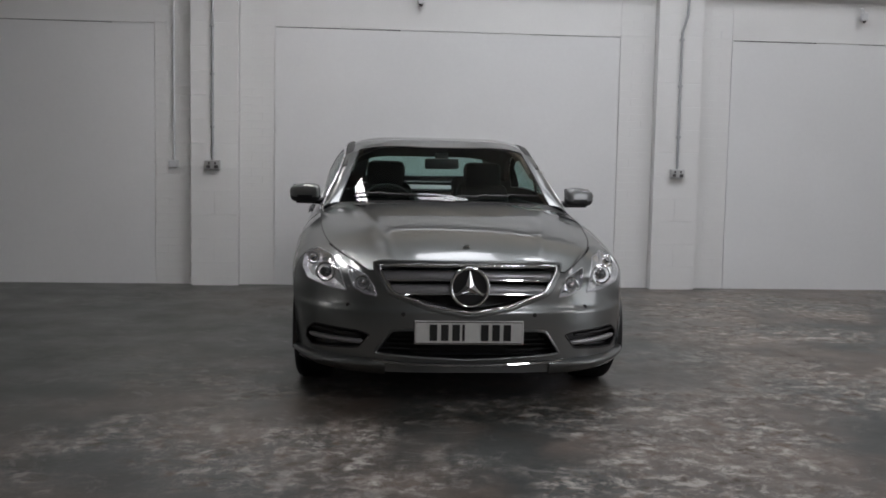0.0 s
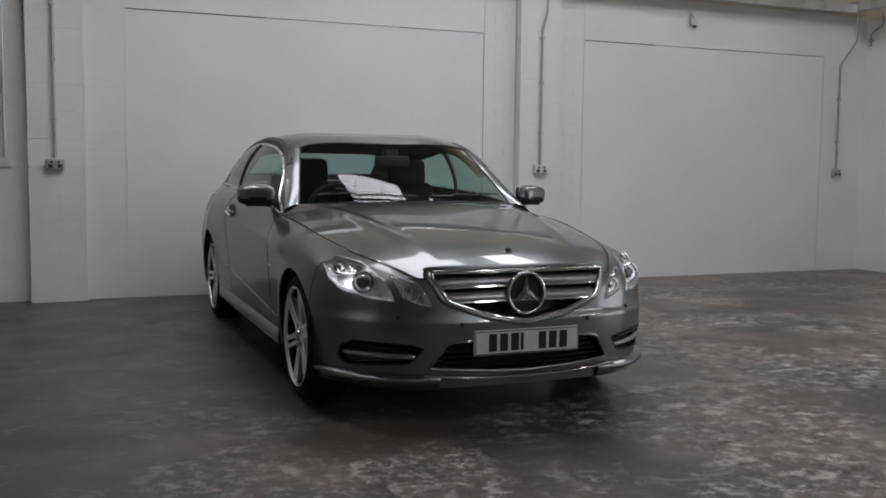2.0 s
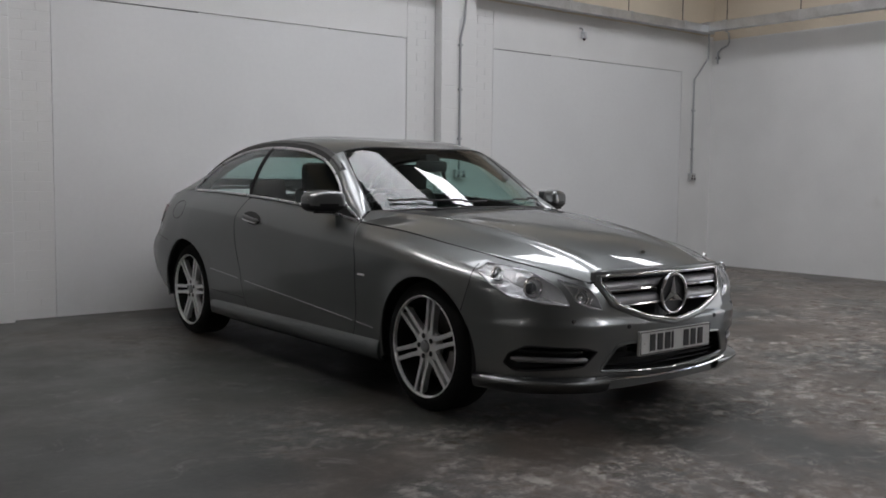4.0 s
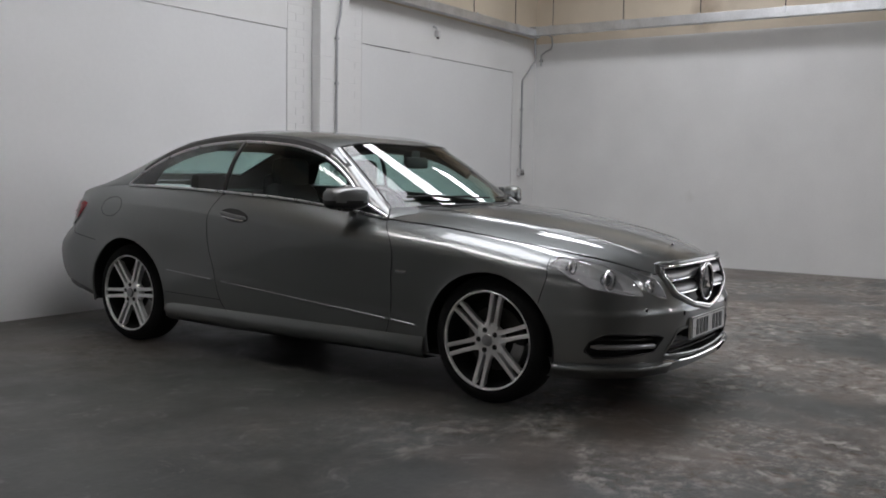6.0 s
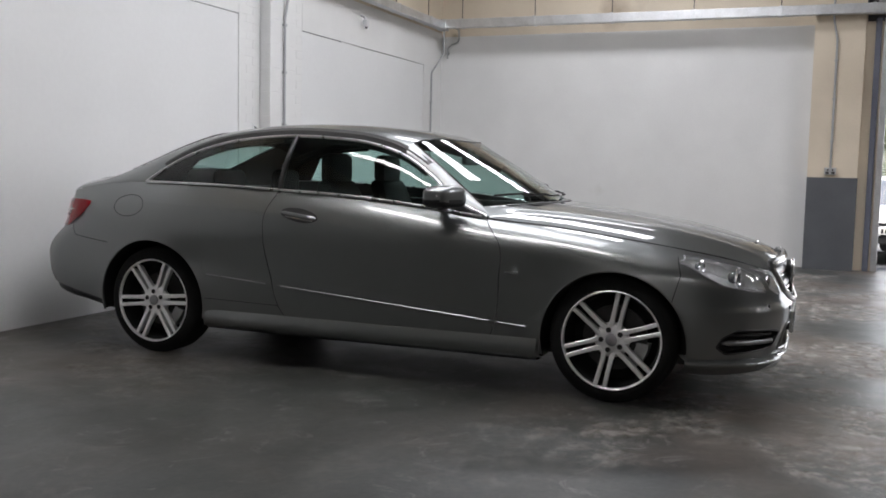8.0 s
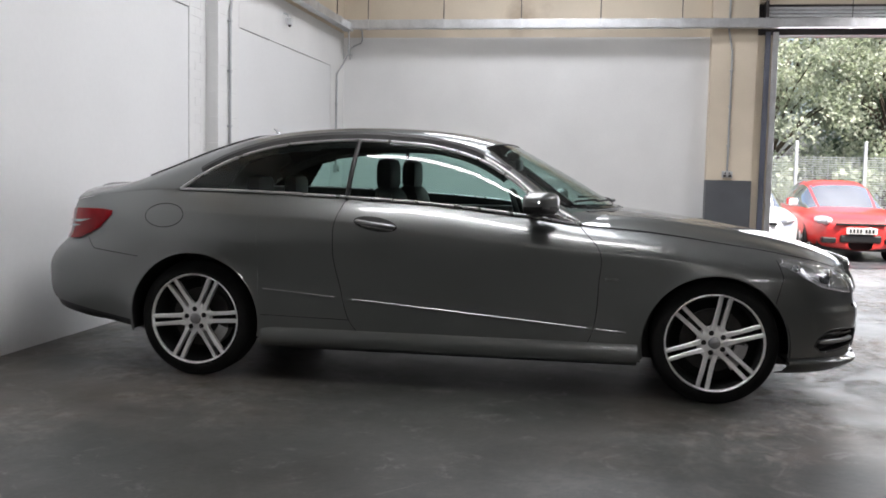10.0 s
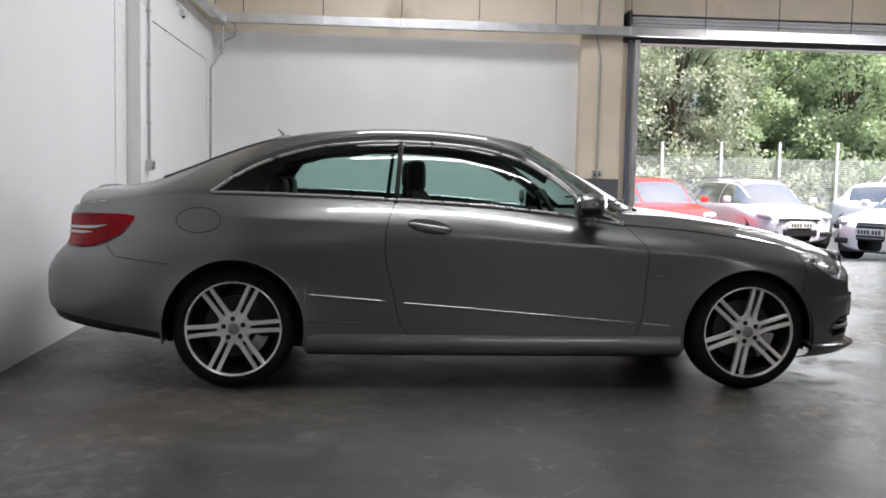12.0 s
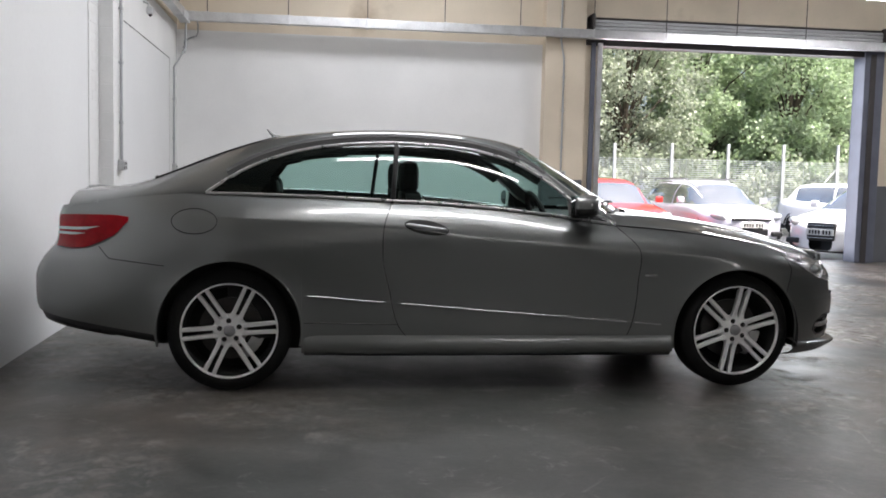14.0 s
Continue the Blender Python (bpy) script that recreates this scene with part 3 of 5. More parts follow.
def sheet(name, P, mat, parent, keep=None, flip=False, label="", out=None):
    """Links a grid of points as one smooth sheet with exact normals; keep: which cells are built; flip: the mirror image in x."""
    P = np.array(P, float)
    if flip:
        P[..., 0] *= -1
    du, dv = np.gradient(P, axis=0), np.gradient(P, axis=1)
    N = np.cross(du, dv)
    N /= np.linalg.norm(N, axis=2, keepdims=True) + 1e-12
    ny, nx = P.shape[:2]
    ref = np.array([0, 0, 0.55]) if out is None else np.array(out)
    way = 1 if np.sum(N * (P - ref)) > 0 else -1
    N *= way
    idx = np.arange(ny * nx).reshape(ny, nx)
    q = np.stack([idx[:-1, :-1], idx[1:, :-1], idx[1:, 1:], idx[:-1, 1:]], -1)
    if way < 0:
        q = q[..., ::-1]
    q = q[keep] if keep is not None else q.reshape(-1, 4)
    q = q.reshape(-1, 4)
    used = np.unique(q)
    remap = np.full(ny * nx, -1)
    remap[used] = np.arange(len(used))
    me = bpy.data.meshes.new(name)
    me.from_pydata(P.reshape(-1, 3)[used].tolist(), [], remap[q].tolist())
    me.materials.append(mat)
    me.polygons.foreach_set("use_smooth", [True] * len(me.polygons))
    me.normals_split_custom_set_from_vertices(N.reshape(-1, 3)[used].tolist())
    ob = new(name, me)
    ob.parent = parent
    if label:
        ob["label"] = label
    return ob


def inside(px, pz, poly):
    """Whether points lie in a polygon."""
    hit = np.zeros(np.shape(px), bool)
    for (x0, z0), (x1, z1) in zip(poly, poly[1:] + poly[:1]):
        cross = ((z0 > pz) != (z1 > pz)) & (px < (x1 - x0) * (pz - z0) / (z1 - z0 + 1e-12) + x0)
        hit ^= cross
    return hit


def cells(A):
    return (A[:-1, :-1] + A[1:, :-1] + A[1:, 1:] + A[:-1, 1:]) / 4


car = thing("coupe_car", "metallic grey two-door coupe with silver twin-spoke wheels, parked nose out", "car", (0.743, 6.907, 0))


def rounded(poly, n=5, r=0.25):
    """A polygon with its corners cut into short curves."""
    out = []
    m = len(poly)
    for i in range(m):
        a, c, e = (np.array(poly[(i + k) % m], float) for k in (-1, 0, 1))
        p, q = c + (a - c) * r, c + (e - c) * r
        for t in np.linspace(0, 1, n):
            out.append((1 - t) ** 2 * p + 2 * t * (1 - t) * c + t**2 * q)
    return out


# -- sides: wing, door and quarter on one surface, parted by shut lines
def arch_floor(y):
    z = np.interp(y, [-1.8, -1.0, 1.0, 1.747, 2.06, 2.5], [0.19, 0.20, 0.20, 0.30, 0.345, 0.41])
    for yc, zc, r in ARCH:
        near = np.abs(y - yc) < r - 1e-6
        z = np.where(near, zc + np.sqrt(np.maximum(r * r - (y - yc) ** 2, 0)), z)
    return z


cols = np.concatenate([
    -1.38 + 0.364 * np.sin(np.linspace(-1.05, math.pi / 2 - 1e-3, 70)), np.linspace(-1.0155, 1.0135, 200),
    1.38 + 0.366 * np.sin(np.linspace(-math.pi / 2 + 1e-3, math.pi / 2 - 1e-3, 90)), np.linspace(1.7465, 2.06, 36)])
T = np.linspace(0, 1, 86)[:, None]
Ys = np.broadcast_to(cols, (86, len(cols)))
Zs = arch_floor(cols) + (SHOULDER_Z(cols) - arch_floor(cols)) * T
SIDE = np.stack([side_x(Ys, Zs), Ys, Zs], -1)
DOOR_R = curve((0.26, 0.44), (0.30, 0.475), (0.345, 0.508), (0.52, 0.556), (0.73, 0.598), (0.87, 0.592), (1.0, 0.545))
DOOR_F = curve((0.26, -0.735), (0.35, -0.772), (0.58, -0.795), (0.77, -0.794), (0.89, -0.69), (0.94, -0.68))
yc_, zc_ = cells(Ys), cells(Zs)
is_door = (yc_ < DOOR_R(zc_)) & (yc_ > DOOR_F(zc_)) & (zc_ > 0.285)
is_wing = (yc_ <= DOOR_F(zc_)) | ((yc_ < -0.3) & ~is_door)
is_quarter = ~is_door & ~is_wing
doors = []
for flip in (True, False):
    sheet("front_wing", SIDE, PAINT, car, is_wing, flip)
    doors.append(sheet("door", SIDE, PAINT, car, is_door, flip))
    sheet("rear_quarter", SIDE, PAINT, car, is_quarter, flip)


def on_side(y, z, k, proud=0.0):
    return (k * (float(side_x(y, z)) + proud), y, z)


def line_on_side(name, pts, r, mat, parent, k, proud=0.0, label="", seg=6):
    return part(name, tube([on_side(y, z, k, proud) for y, z in pts], r, seg), mat, parent, label, smooth=True)


for k, door_part in zip((-1, 1), doors):
    zz = np.linspace(0.288, 0.998, 40)
    edge = [(float(DOOR_R(z)), z) for z in zz[::-1]] + [(y, 0.286) for y in np.linspace(0.44, -0.73, 24)] + [(float(DOOR_F(z)), z) for z in np.linspace(0.288, 0.885, 34)]
    line_on_side("shut_line", edge, 0.0032, SEAL, car, k, -0.0012, "dark gap round the door")
    # bumper joint behind the rear wheel
    line_on_side("shut_line", [(y, float(np.interp(y, [1.55, 1.70, 1.98, 2.035], [0.655, 0.655, 0.688, 0.745]))) for y in np.linspace(1.70, 2.035, 24)], 0.003, SEAL, car, k, -0.0012)
    line_on_side("shut_line", [(float(np.interp(z, [0.53, 0.66, 0.74], [-1.665, -1.70, -1.675])), z) for z in np.linspace(0.53, 0.74, 16)], 0.003, SEAL, car, k, -0.0012)
    # bright strip low on the flank
    strip = [(y, 0.352 + (y + 0.94) * 0.079) for y in np.linspace(-0.94, 0.985, 40)]
    for name, a, c in (("rub_strip", -0.94, -0.79), ("rub_strip", -0.78, 0.54), ("rub_strip", 0.565, 0.985)):
        line_on_side(name, [p for p in strip if a <= p[0] <= c], 0.0042, SATIN, car, k, 0.0015, "thin bright strip")
    line_on_side("shut_line", [(y, 0.352 + (y - 0.5) * 0.02) for y in np.linspace(0.512, 1.0, 20)], 0.0028, SEAL, car, k, -0.0012)
    # fuel flap outline on the offside
    if k < 0:
        ring = [(1.558 + 0.114 * math.cos(a), 0.882 + 0.063 * math.sin(a)) for a in np.linspace(0, 2 * math.pi, 40)]
        line_on_side("fuel_flap", ring, 0.0032, SEAL, car, k, -0.0012, "round fuel flap outline")
    # door handle: a shallow bowl and a bar
    bowl = bmesh.new()
    hub = bowl.verts.new(on_side(0.37, 0.868, k, 0.0005))
    rim = [bowl.verts.new(on_side(0.37 + 0.118 * math.cos(a), 0.868 + 0.037 * math.sin(a) + 0.016 * math.cos(a), k, 0.004)) for a in np.linspace(0, 2 * math.pi, 28, endpoint=False)]
    for i in range(28):
        bowl.faces.new((hub, rim[i], rim[(i + 1) % 28]))
    part("handle_bowl", bowl, TRIM_DARK, door_part, smooth=True)
    part("door_handle", tube([on_side(y, 0.868 + (y - 0.37) * 0.13, k, 0.022 - 0.9 * (y - 0.37) ** 2) for y in np.linspace(0.262, 0.478, 14)], [0.006] + [0.0125] * 12 + [0.008], 10), PAINT, door_part, "grey handle bar", smooth=True)
    part("handle_insert", tube([on_side(y, 0.853 + (y - 0.37) * 0.13, k, 0.030 - 0.9 * (y - 0.37) ** 2) for y in np.linspace(0.27, 0.44, 10)], 0.006, 8), CHROME, door_part, "chrome handle insert", smooth=True)
    part("wing_badge", box(*sorted((k * 0.887, k * 0.8935)), -0.90, -0.83, 0.618, 0.632, bevel=0.002), CHROME, car, "small bright badge")
    for yc, zc, r in ARCH:
        lip = [(yc + (r + 0.002) * math.cos(a), zc + (r + 0.002) * math.sin(a)) for a in np.linspace(-0.22, math.pi + 0.22, 48)]
        line_on_side("arch_lip", lip, 0.007, PAINT, car, k, -0.006, seg=8)
    # side skirt, swelling below the door
    sy = np.linspace(-1.0, 1.0, 60)
    prof = [(-0.002, 0.295), (0.004, 0.284), (0.009, 0.268), (0.012, 0.250), (0.012, 0.228), (0.004, 0.204), (-0.02, 0.182), (-0.16, 0.172)]
    S = np.array([[[0.870 + dx * (0.8 + 0.2 * math.cos(y)), y, z + 0.010 * max(0, y - 0.45)] for dx, z in prof] for y in sy])
    sheet("side_skirt", S, PAINT, car, None, k < 0, out=(0, 0, 0.3))

# -- nose: bumper skin with openings
F = np.linspace(-1, 1, 321)
fa = 0.985 * np.sign(F) * (1 - (1 - np.abs(F)) ** 1.7)
G = (1 - np.abs(fa) ** 3) ** (1 / 3)
ytop = -1.35 - 0.757 * G
t = np.linspace(0, 1, 96)[:, None]
NZ = 0.185 + (SHOULDER_Z(ytop) - 0.185) * t
NY = -1.35 - NOSE(NZ) * G
NX = side_x(NY, NZ) * np.sign(fa)
BUMPER = np.stack([NX, NY, NZ], -1)
GRILLE = [(-0.428, 0.703), (0.428, 0.703), (0.428, 0.675), (0.368, 0.575), (0.19, 0.512), (0, 0.482), (-0.19, 0.512), (-0.368, 0.575), (-0.428, 0.675)]
INTAKE = [(-0.37, 0.398), (0.37, 0.398), (0.455, 0.275), (0.2, 0.256), (0, 0.247), (-0.2, 0.256), (-0.455, 0.275)]
FOG = [(0.475, 0.368), (0.53, 0.385), (0.745, 0.398), (0.785, 0.36), (0.792, 0.315), (0.765, 0.280), (0.53, 0.300)]
LAMP_OUT = [(0.745, 0.748), (0.665, 0.725), (0.618, 0.655), (0.589, 0.572), (0.68, 0.583), (0.785, 0.612), (0.818, 0.66), (0.812, 0.715)]
LAMP_IN = [(0.588, 0.688), (0.49, 0.648), (0.458, 0.60), (0.442, 0.552), (0.50, 0.563), (0.557, 0.592), (0.578, 0.645)]
cx, cz = cells(NX), cells(NZ)
ax = np.abs(cx)
cyn = cells(NY)
keep = ((cyn < -1.66) | (ax < 0.5)) & (np.hypot(cyn + 1.38, cz - 0.298) > 0.364)
for poly, arr in ((GRILLE, cx), (INTAKE, cx), (FOG, ax), (LAMP_OUT, ax), (LAMP_IN, ax)):
    keep &= ~inside(arr, cz, poly)
front_bumper = sheet("front_bumper", BUMPER, PAINT, car, keep, out=(0, -1.2, 0.5))


def nose_point(x, z, proud=0.0):
    """The place on the nose at x and z."""
    z = min(z, 0.772)
    row = np.abs(NZ - z).argmin(0)
    col = np.arange(NX.shape[1])
    xs_, ys_ = NX[row, col], NY[row, col]
    y = float(np.interp(x, xs_, ys_))
    return Vector((x, y - proud, z))


def loop_on_nose(poly, k=1, proud=0.0, n=6):
    pts = rounded(poly, 4, 0.12)
    dense = []
    for a, c in zip(pts, pts[1:] + pts[:1]):
        steps = max(1, int(np.hypot(*(c - a)) / 0.02))
        dense += [a + (c - a) * i / steps for i in range(steps)]
    return [nose_point(k * p[0], p[1], proud) for p in dense]


def pocket(name, poly, k, depth, mat, parent, shrink=0.94, label=""):
    """Walls and floor of an opening in the nose."""
    ring = loop_on_nose(poly, k)
    mid = sum(ring, Vector()) / len(ring)
    bm = bmesh.new()
    a = [bm.verts.new(p) for p in ring]
    c = [bm.verts.new(mid + (p - mid) * shrink + Vector((0, depth, 0))) for p in ring]
    n = len(ring)
    for i in range(n):
        bm.faces.new((a[i], a[(i + 1) % n], c[(i + 1) % n], c[i]))
    hub = bm.verts.new(sum((v.co for v in c), Vector()) / n)
    for i in range(n):
        bm.faces.new((c[i], c[(i + 1) % n], hub))
    return part(name, bm, mat, parent, label)


def cover(name, poly, k, proud, mat, parent, label=""):
    """A domed cover over an opening in the nose."""
    ring = loop_on_nose(poly, k, proud * 0.3)
    n = len(ring)
    mid = sum(ring, Vector()) / n
    bm = bmesh.new()
    rows = [[bm.verts.new(p) for p in ring]]
    for s in (0.8, 0.55, 0.3):
        row = []
        for p in ring:
            q = mid + (p - mid) * s
            row.append(bm.verts.new(nose_point(q.x, q.z, proud)))
        rows.append(row)
    for a, c in zip(rows, rows[1:]):
        for i in range(n):
            bm.faces.new((a[i], a[(i + 1) % n], c[(i + 1) % n], c[i]))
    bm.faces.new(rows[-1])
    return part(name, bm, mat, parent, label, smooth=True)


# grille: dark pocket, chrome frame, winged louvres, round emblem
grille = new("grille")
grille.parent = car
tagged(grille, "chrome framed grille with satin louvres")
pocket("grille_back", GRILLE, 1, 0.07, BLACK, grille)
part("grille_frame", tube(loop_on_nose(GRILLE, 1, 0.008), 0.009, 10, closed=True), CHROME, grille, "chrome surround", smooth=True)
outer = [(x * 1.05, 0.60 + (z - 0.60) * 1.13) for x, z in GRILLE]
part("grille_rim", tube(loop_on_nose(outer, 1, -0.004), 0.014, 10, closed=True), PAINT, grille, "painted outer rim", smooth=True)
for z0, half in ((0.642, 0.42), (0.577, 0.375)):
    L = []
    for x in np.linspace(-half, half, 60):
        base = nose_point(x, z0)
        L.append([(x, base.y + dy, z0 + dz + 0.006 * (1 - abs(x) / half)) for dy, dz in ((0.045, 0.032), (0.022, 0.030), (0.004, 0.022), (-0.003, 0.004), (0.0, -0.012), (0.012, -0.016), (0.045, -0.012))])
    louvre = sheet("louvre", np.array(L), SATIN, grille, label="satin silver louvre", out=(0, -2.0, z0))
    part("louvre_edge", tube([(p[4][0], p[4][1] - 0.004, p[4][2] + 0.001) for p in L], 0.0055, 8), CHROME, louvre, "chrome edge", smooth=True)
badge = Vector((0, nose_point(0, 0.60).y - 0.022, 0.603))
part("emblem_disc", tube([badge + Vector((0, 0.03, 0)), badge + Vector((0, 0.008, 0))], 0.088, 40), BLACK, grille)
part("emblem_ring", tube([badge + Vector((0.089 * math.cos(a), 0, 0.092 * math.sin(a))) for a in np.linspace(0, 2 * math.pi, 48, endpoint=False)], 0.0085, 10, closed=True), CHROME, grille, "chrome ring", smooth=True)
for a in (90, 210, 330):
    d = Vector((math.cos(radians(a)), 0, math.sin(radians(a))))
    s = Vector((-d.z, 0, d.x))
    bm = bmesh.new()
    v = [bm.verts.new(p) for p in (badge + s * 0.022, badge - s * 0.022, badge + d * 0.085, badge + Vector((0, -0.014, 0)))]
    for q in ((0, 1, 3), (1, 2, 3), (2, 0, 3), (0, 2, 1)):
        bm.faces.new([v[i] for i in q])
    part("emblem_point", bm, CHROME, grille, "chrome point")
part("bonnet_emblem", tube([(0, -1.99, hood_z(0, -1.99) - 0.002), (0, -1.985, hood_z(0, -1.985) + 0.004)], 0.017, 20), CHROME, car, "small round emblem", smooth=True)

# number plate with plain bars for its characters
plate = part("number_plate", box(-0.262, 0.262, -2.205, -2.188, 0.332, 0.445, bevel=0.004), PLATE, car, "white number plate")
part("plate_border", tube([(x, -2.206, z) for x, z in ((-0.256, 0.338), (0.256, 0.338), (0.256, 0.439), (-0.256, 0.439))], 0.0022, 6, closed=True), INK, plate)
for i in range(7):
    x = -0.172 + 0.054 * i + (0.03 if i > 3 else 0)
    if i == 3:
        part("plate_bar", box(x - 0.024, x - 0.012, -2.2085, -2.2045, 0.350, 0.428), INK, plate)
    else:
        part("plate_bar", box(x - 0.018, x + 0.018, -2.2085, -2.2045, 0.350, 0.428), INK, plate)
for x in (-0.225, 0.238):
    part("plate_screw", tube([(x, -2.204, 0.388), (x, -2.208, 0.388)], 0.006, 10), PLATE, plate)
part("plate_holder", box(-0.25, 0.25, -2.188, -2.12, 0.345, 0.435), BLACK, car)

# lower intake with mesh, side intakes with a bright blade
intake = pocket("lower_intake", INTAKE, 1, 0.12, BLACK, car, 0.92, "black lower air intake")
for z in np.linspace(0.275, 0.37, 5):
    half = np.interp(z, [0.26, 0.285, 0.385], [0.25, 0.46, 0.345]) * 0.96
    part("mesh_bar", tube([nose_point(x, z, -0.035) for x in np.linspace(-half, half, 20)], 0.004, 6), BLACK, intake)
part("intake_lip", tube(loop_on_nose(INTAKE, 1, -0.001), 0.008, 8, closed=True), PAINT, intake, smooth=True)
part("intake_blade", tube([nose_point(x, 0.235 + 0.04 * (abs(x) / 0.62) ** 2.2 - 0.010, 0.012) for x in np.linspace(-0.47, 0.47, 50)], 0.0075, 8), CHROME, intake, "bright lower blade", smooth=True)
for k in (-1, 1):
    fog = pocket("side_intake", FOG, k, 0.06, BLACK, car, 0.9, "black side intake with a bright blade")
    part("intake_lip", tube(loop_on_nose(FOG, k, -0.003), 0.005, 8, closed=True), BLACK, fog, smooth=True)
    part("blade", tube([nose_point(k * x, 0.328 + (x - 0.52) * 0.03, -0.014) for x in np.linspace(0.50, 0.775, 16)], [0.005] + [0.013] * 14 + [0.006], 10), SATIN, fog, "satin silver blade", smooth=True)
    part("blade", tube([nose_point(k * x, 0.364 + (x - 0.52) * 0.04, -0.016) for x in np.linspace(0.53, 0.76, 14)], 0.006, 8), BLACK, fog, smooth=True)
    # headlamps: outer and inner unit
    for name, poly, bulbs in (("headlamp", LAMP_OUT, ((0.695, 0.648, 0.046), (0.765, 0.70, 0.028))), ("inner_headlamp", LAMP_IN, ((0.512, 0.608, 0.034),))):
        lamp = new(name)
        lamp.parent = car
        tagged(lamp, "clear headlamp unit with bright reflectors")
        pocket("reflector", poly, k, 0.05, LAMP_CHROME, lamp, 0.80, "bright reflector")
        part("bezel", tube(loop_on_nose(poly, k, 0.0), 0.0035, 8, closed=True), SATIN, lamp, smooth=True)
        cover("lens", poly, k, 0.007, LAMP_GLASS, lamp, "clear cover").visible_shadow = False
        for bx_, bz_, br in bulbs:
            c = nose_point(k * bx_, bz_, -0.025)
            part("projector_ring", tube([c + Vector((br * math.cos(a), 0.006 * math.cos(a) * k, br * math.sin(a))) for a in np.linspace(0, 2 * math.pi, 28, endpoint=False)], 0.006, 8, closed=True), CHROME, lamp, "chrome ring", smooth=True)
            bm = bmesh.new()
            bmesh.ops.create_uvsphere(bm, u_segments=18, v_segments=10, radius=br * 0.66, matrix=Matrix.Translation(c + Vector((0, 0.02, 0))))
            part("projector", bm, LAMP_PROJ, lamp, "dark glass projector", smooth=True) if name == "headlamp" else part("bulb_shield", bm, CHROME, lamp, smooth=True)
    # lip: a flat winged blade under each corner
    S = []
    for g in np.linspace(0, 1, 40):
        x = 0.40 + 0.445 * math.sin(g * math.pi / 2)
        p = nose_point(k * min(x, 0.862), 0.27)
        y = p.y if g < 0.8 else p.y + (g - 0.8) * 0.1
        o = 0.010 + 0.032 * min(1, g * 3) * min(1, 1.2 - g * 0.7)
        n = Vector((k * 0.7 * g, -1 + 0.4 * g, 0)).normalized()
        z = 0.215 + 0.012 * g
        S.append([(Vector((p.x, y, 0)) + n * d + Vector((0, 0, z + dz)))[:] for d, dz in ((-0.03, 0.045), (0.0, 0.032), (o, 0.022), (o + 0.006, 0.010), (o, 0.0), (-0.01, -0.035), (-0.07, -0.055))])
    sheet("front_lip", np.array(S), PAINT, car, out=(0, -1.6, 0.25), label="painted lip under the bumper corner")
    for px, pz in ((0.316, 0.473), (0.58, 0.505)):
        c = nose_point(k * px, pz, 0.0)
        part("parking_sensor", tube([c + Vector((0, 0.006, 0)), c + Vector((0, -0.004, 0))], 0.010, 14), TRIM_DARK, front_bumper, "dark round sensor")
part("undertray", box(-0.55, 0.55, -1.85, 1.72, 0.17, 0.23), BLACK, car)
# wider black box, stands in for the dark shade under the sills
part("undertray", box(-0.66, 0.66, -0.98, 0.98, 0.165, 0.25), BLACK, car)

# -- bonnet
ey = np.linspace(-2.105, -1.95, 60)
ew = WIDTH(-1.35) * (1 - np.clip((-1.35 - ey) / NOSE(SHOULDER_Z(ey)), 0, 1) ** 3) ** (1 / 3)
es = np.minimum(1, 0.97 * ew / SHOULDER_X(ey))
s = np.linspace(-1, 1, 141)
yf = np.interp(np.abs(s), es, ey)
yr = -0.93 + 0.235 * np.abs(s) ** 2.2
v = np.linspace(0, 1, 120)[:, None]
HY = yf + (yr - yf) * v
HX = s * SHOULDER_X(HY)
BONNET = np.stack([HX, HY, hood_z(HX, HY)], -1)
sheet("bonnet", BONNET, PAINT, car, label="long grey bonnet with two folds")
for k in (-1, 1):
    part("shut_line", tube([(k * SHOULDER_X(y), y, SHOULDER_Z(y) - 0.0005) for y in np.linspace(-2.03, -0.66, 50)], 0.0032, 6), SEAL, car, "dark gap beside the bonnet", smooth=True)
part("shut_line", tube([BONNET[0, i] + np.array((0, 0, -0.002)) for i in range(0, 141, 2)], 0.004, 6), SEAL, car, smooth=True)

# -- cabin: windscreen, roof, pillars, glass
a = np.linspace(-1, 1, 61)
v = np.linspace(0, 1, 40)[:, None]
bx0, by0, bz0 = 0.672 * a, -0.90 + 0.27 * a**2, 0.968 - 0.022 * a**2
hx0, hy0 = 0.555 * a, -0.30 + 0.13 * a**2
hz0 = upper_z(hx0, hy0)
WS = np.stack([bx0 + (hx0 - bx0) * v, by0 + (hy0 - by0) * v, bz0 + (hz0 - bz0) * v + 0.03 * v * (1 - v)], -1)
windscreen = sheet("windscreen", WS, GLASS, car, label="green tinted windscreen", out=(0, 0.5, 0.6))
windscreen.visible_shadow = False
part("windscreen_seal", tube([tuple(p) for p in list(WS[:, 0]) + list(WS[-1, 1:]) + list(WS[::-1, -1])], 0.005, 6), SEAL, car, smooth=True)
part("cowl", tube([(p[0], p[1] - 0.012, p[2] - 0.012) for p in WS[0][5:-5]], 0.016, 8), BLACK, car, "black cowl under the windscreen", smooth=True)
# header strip between windscreen and roof
xx = np.linspace(-0.555, 0.555, 61)
y0 = -0.30 + 0.13 * (xx / 0.555) ** 2
HY2 = y0 + (-0.168 - y0) * np.linspace(0, 1, 16)[:, None]
HX2 = np.broadcast_to(xx, HY2.shape)
sheet("roof_header", np.stack([HX2, HY2, upper_z(HX2, HY2)], -1), PAINT, car)
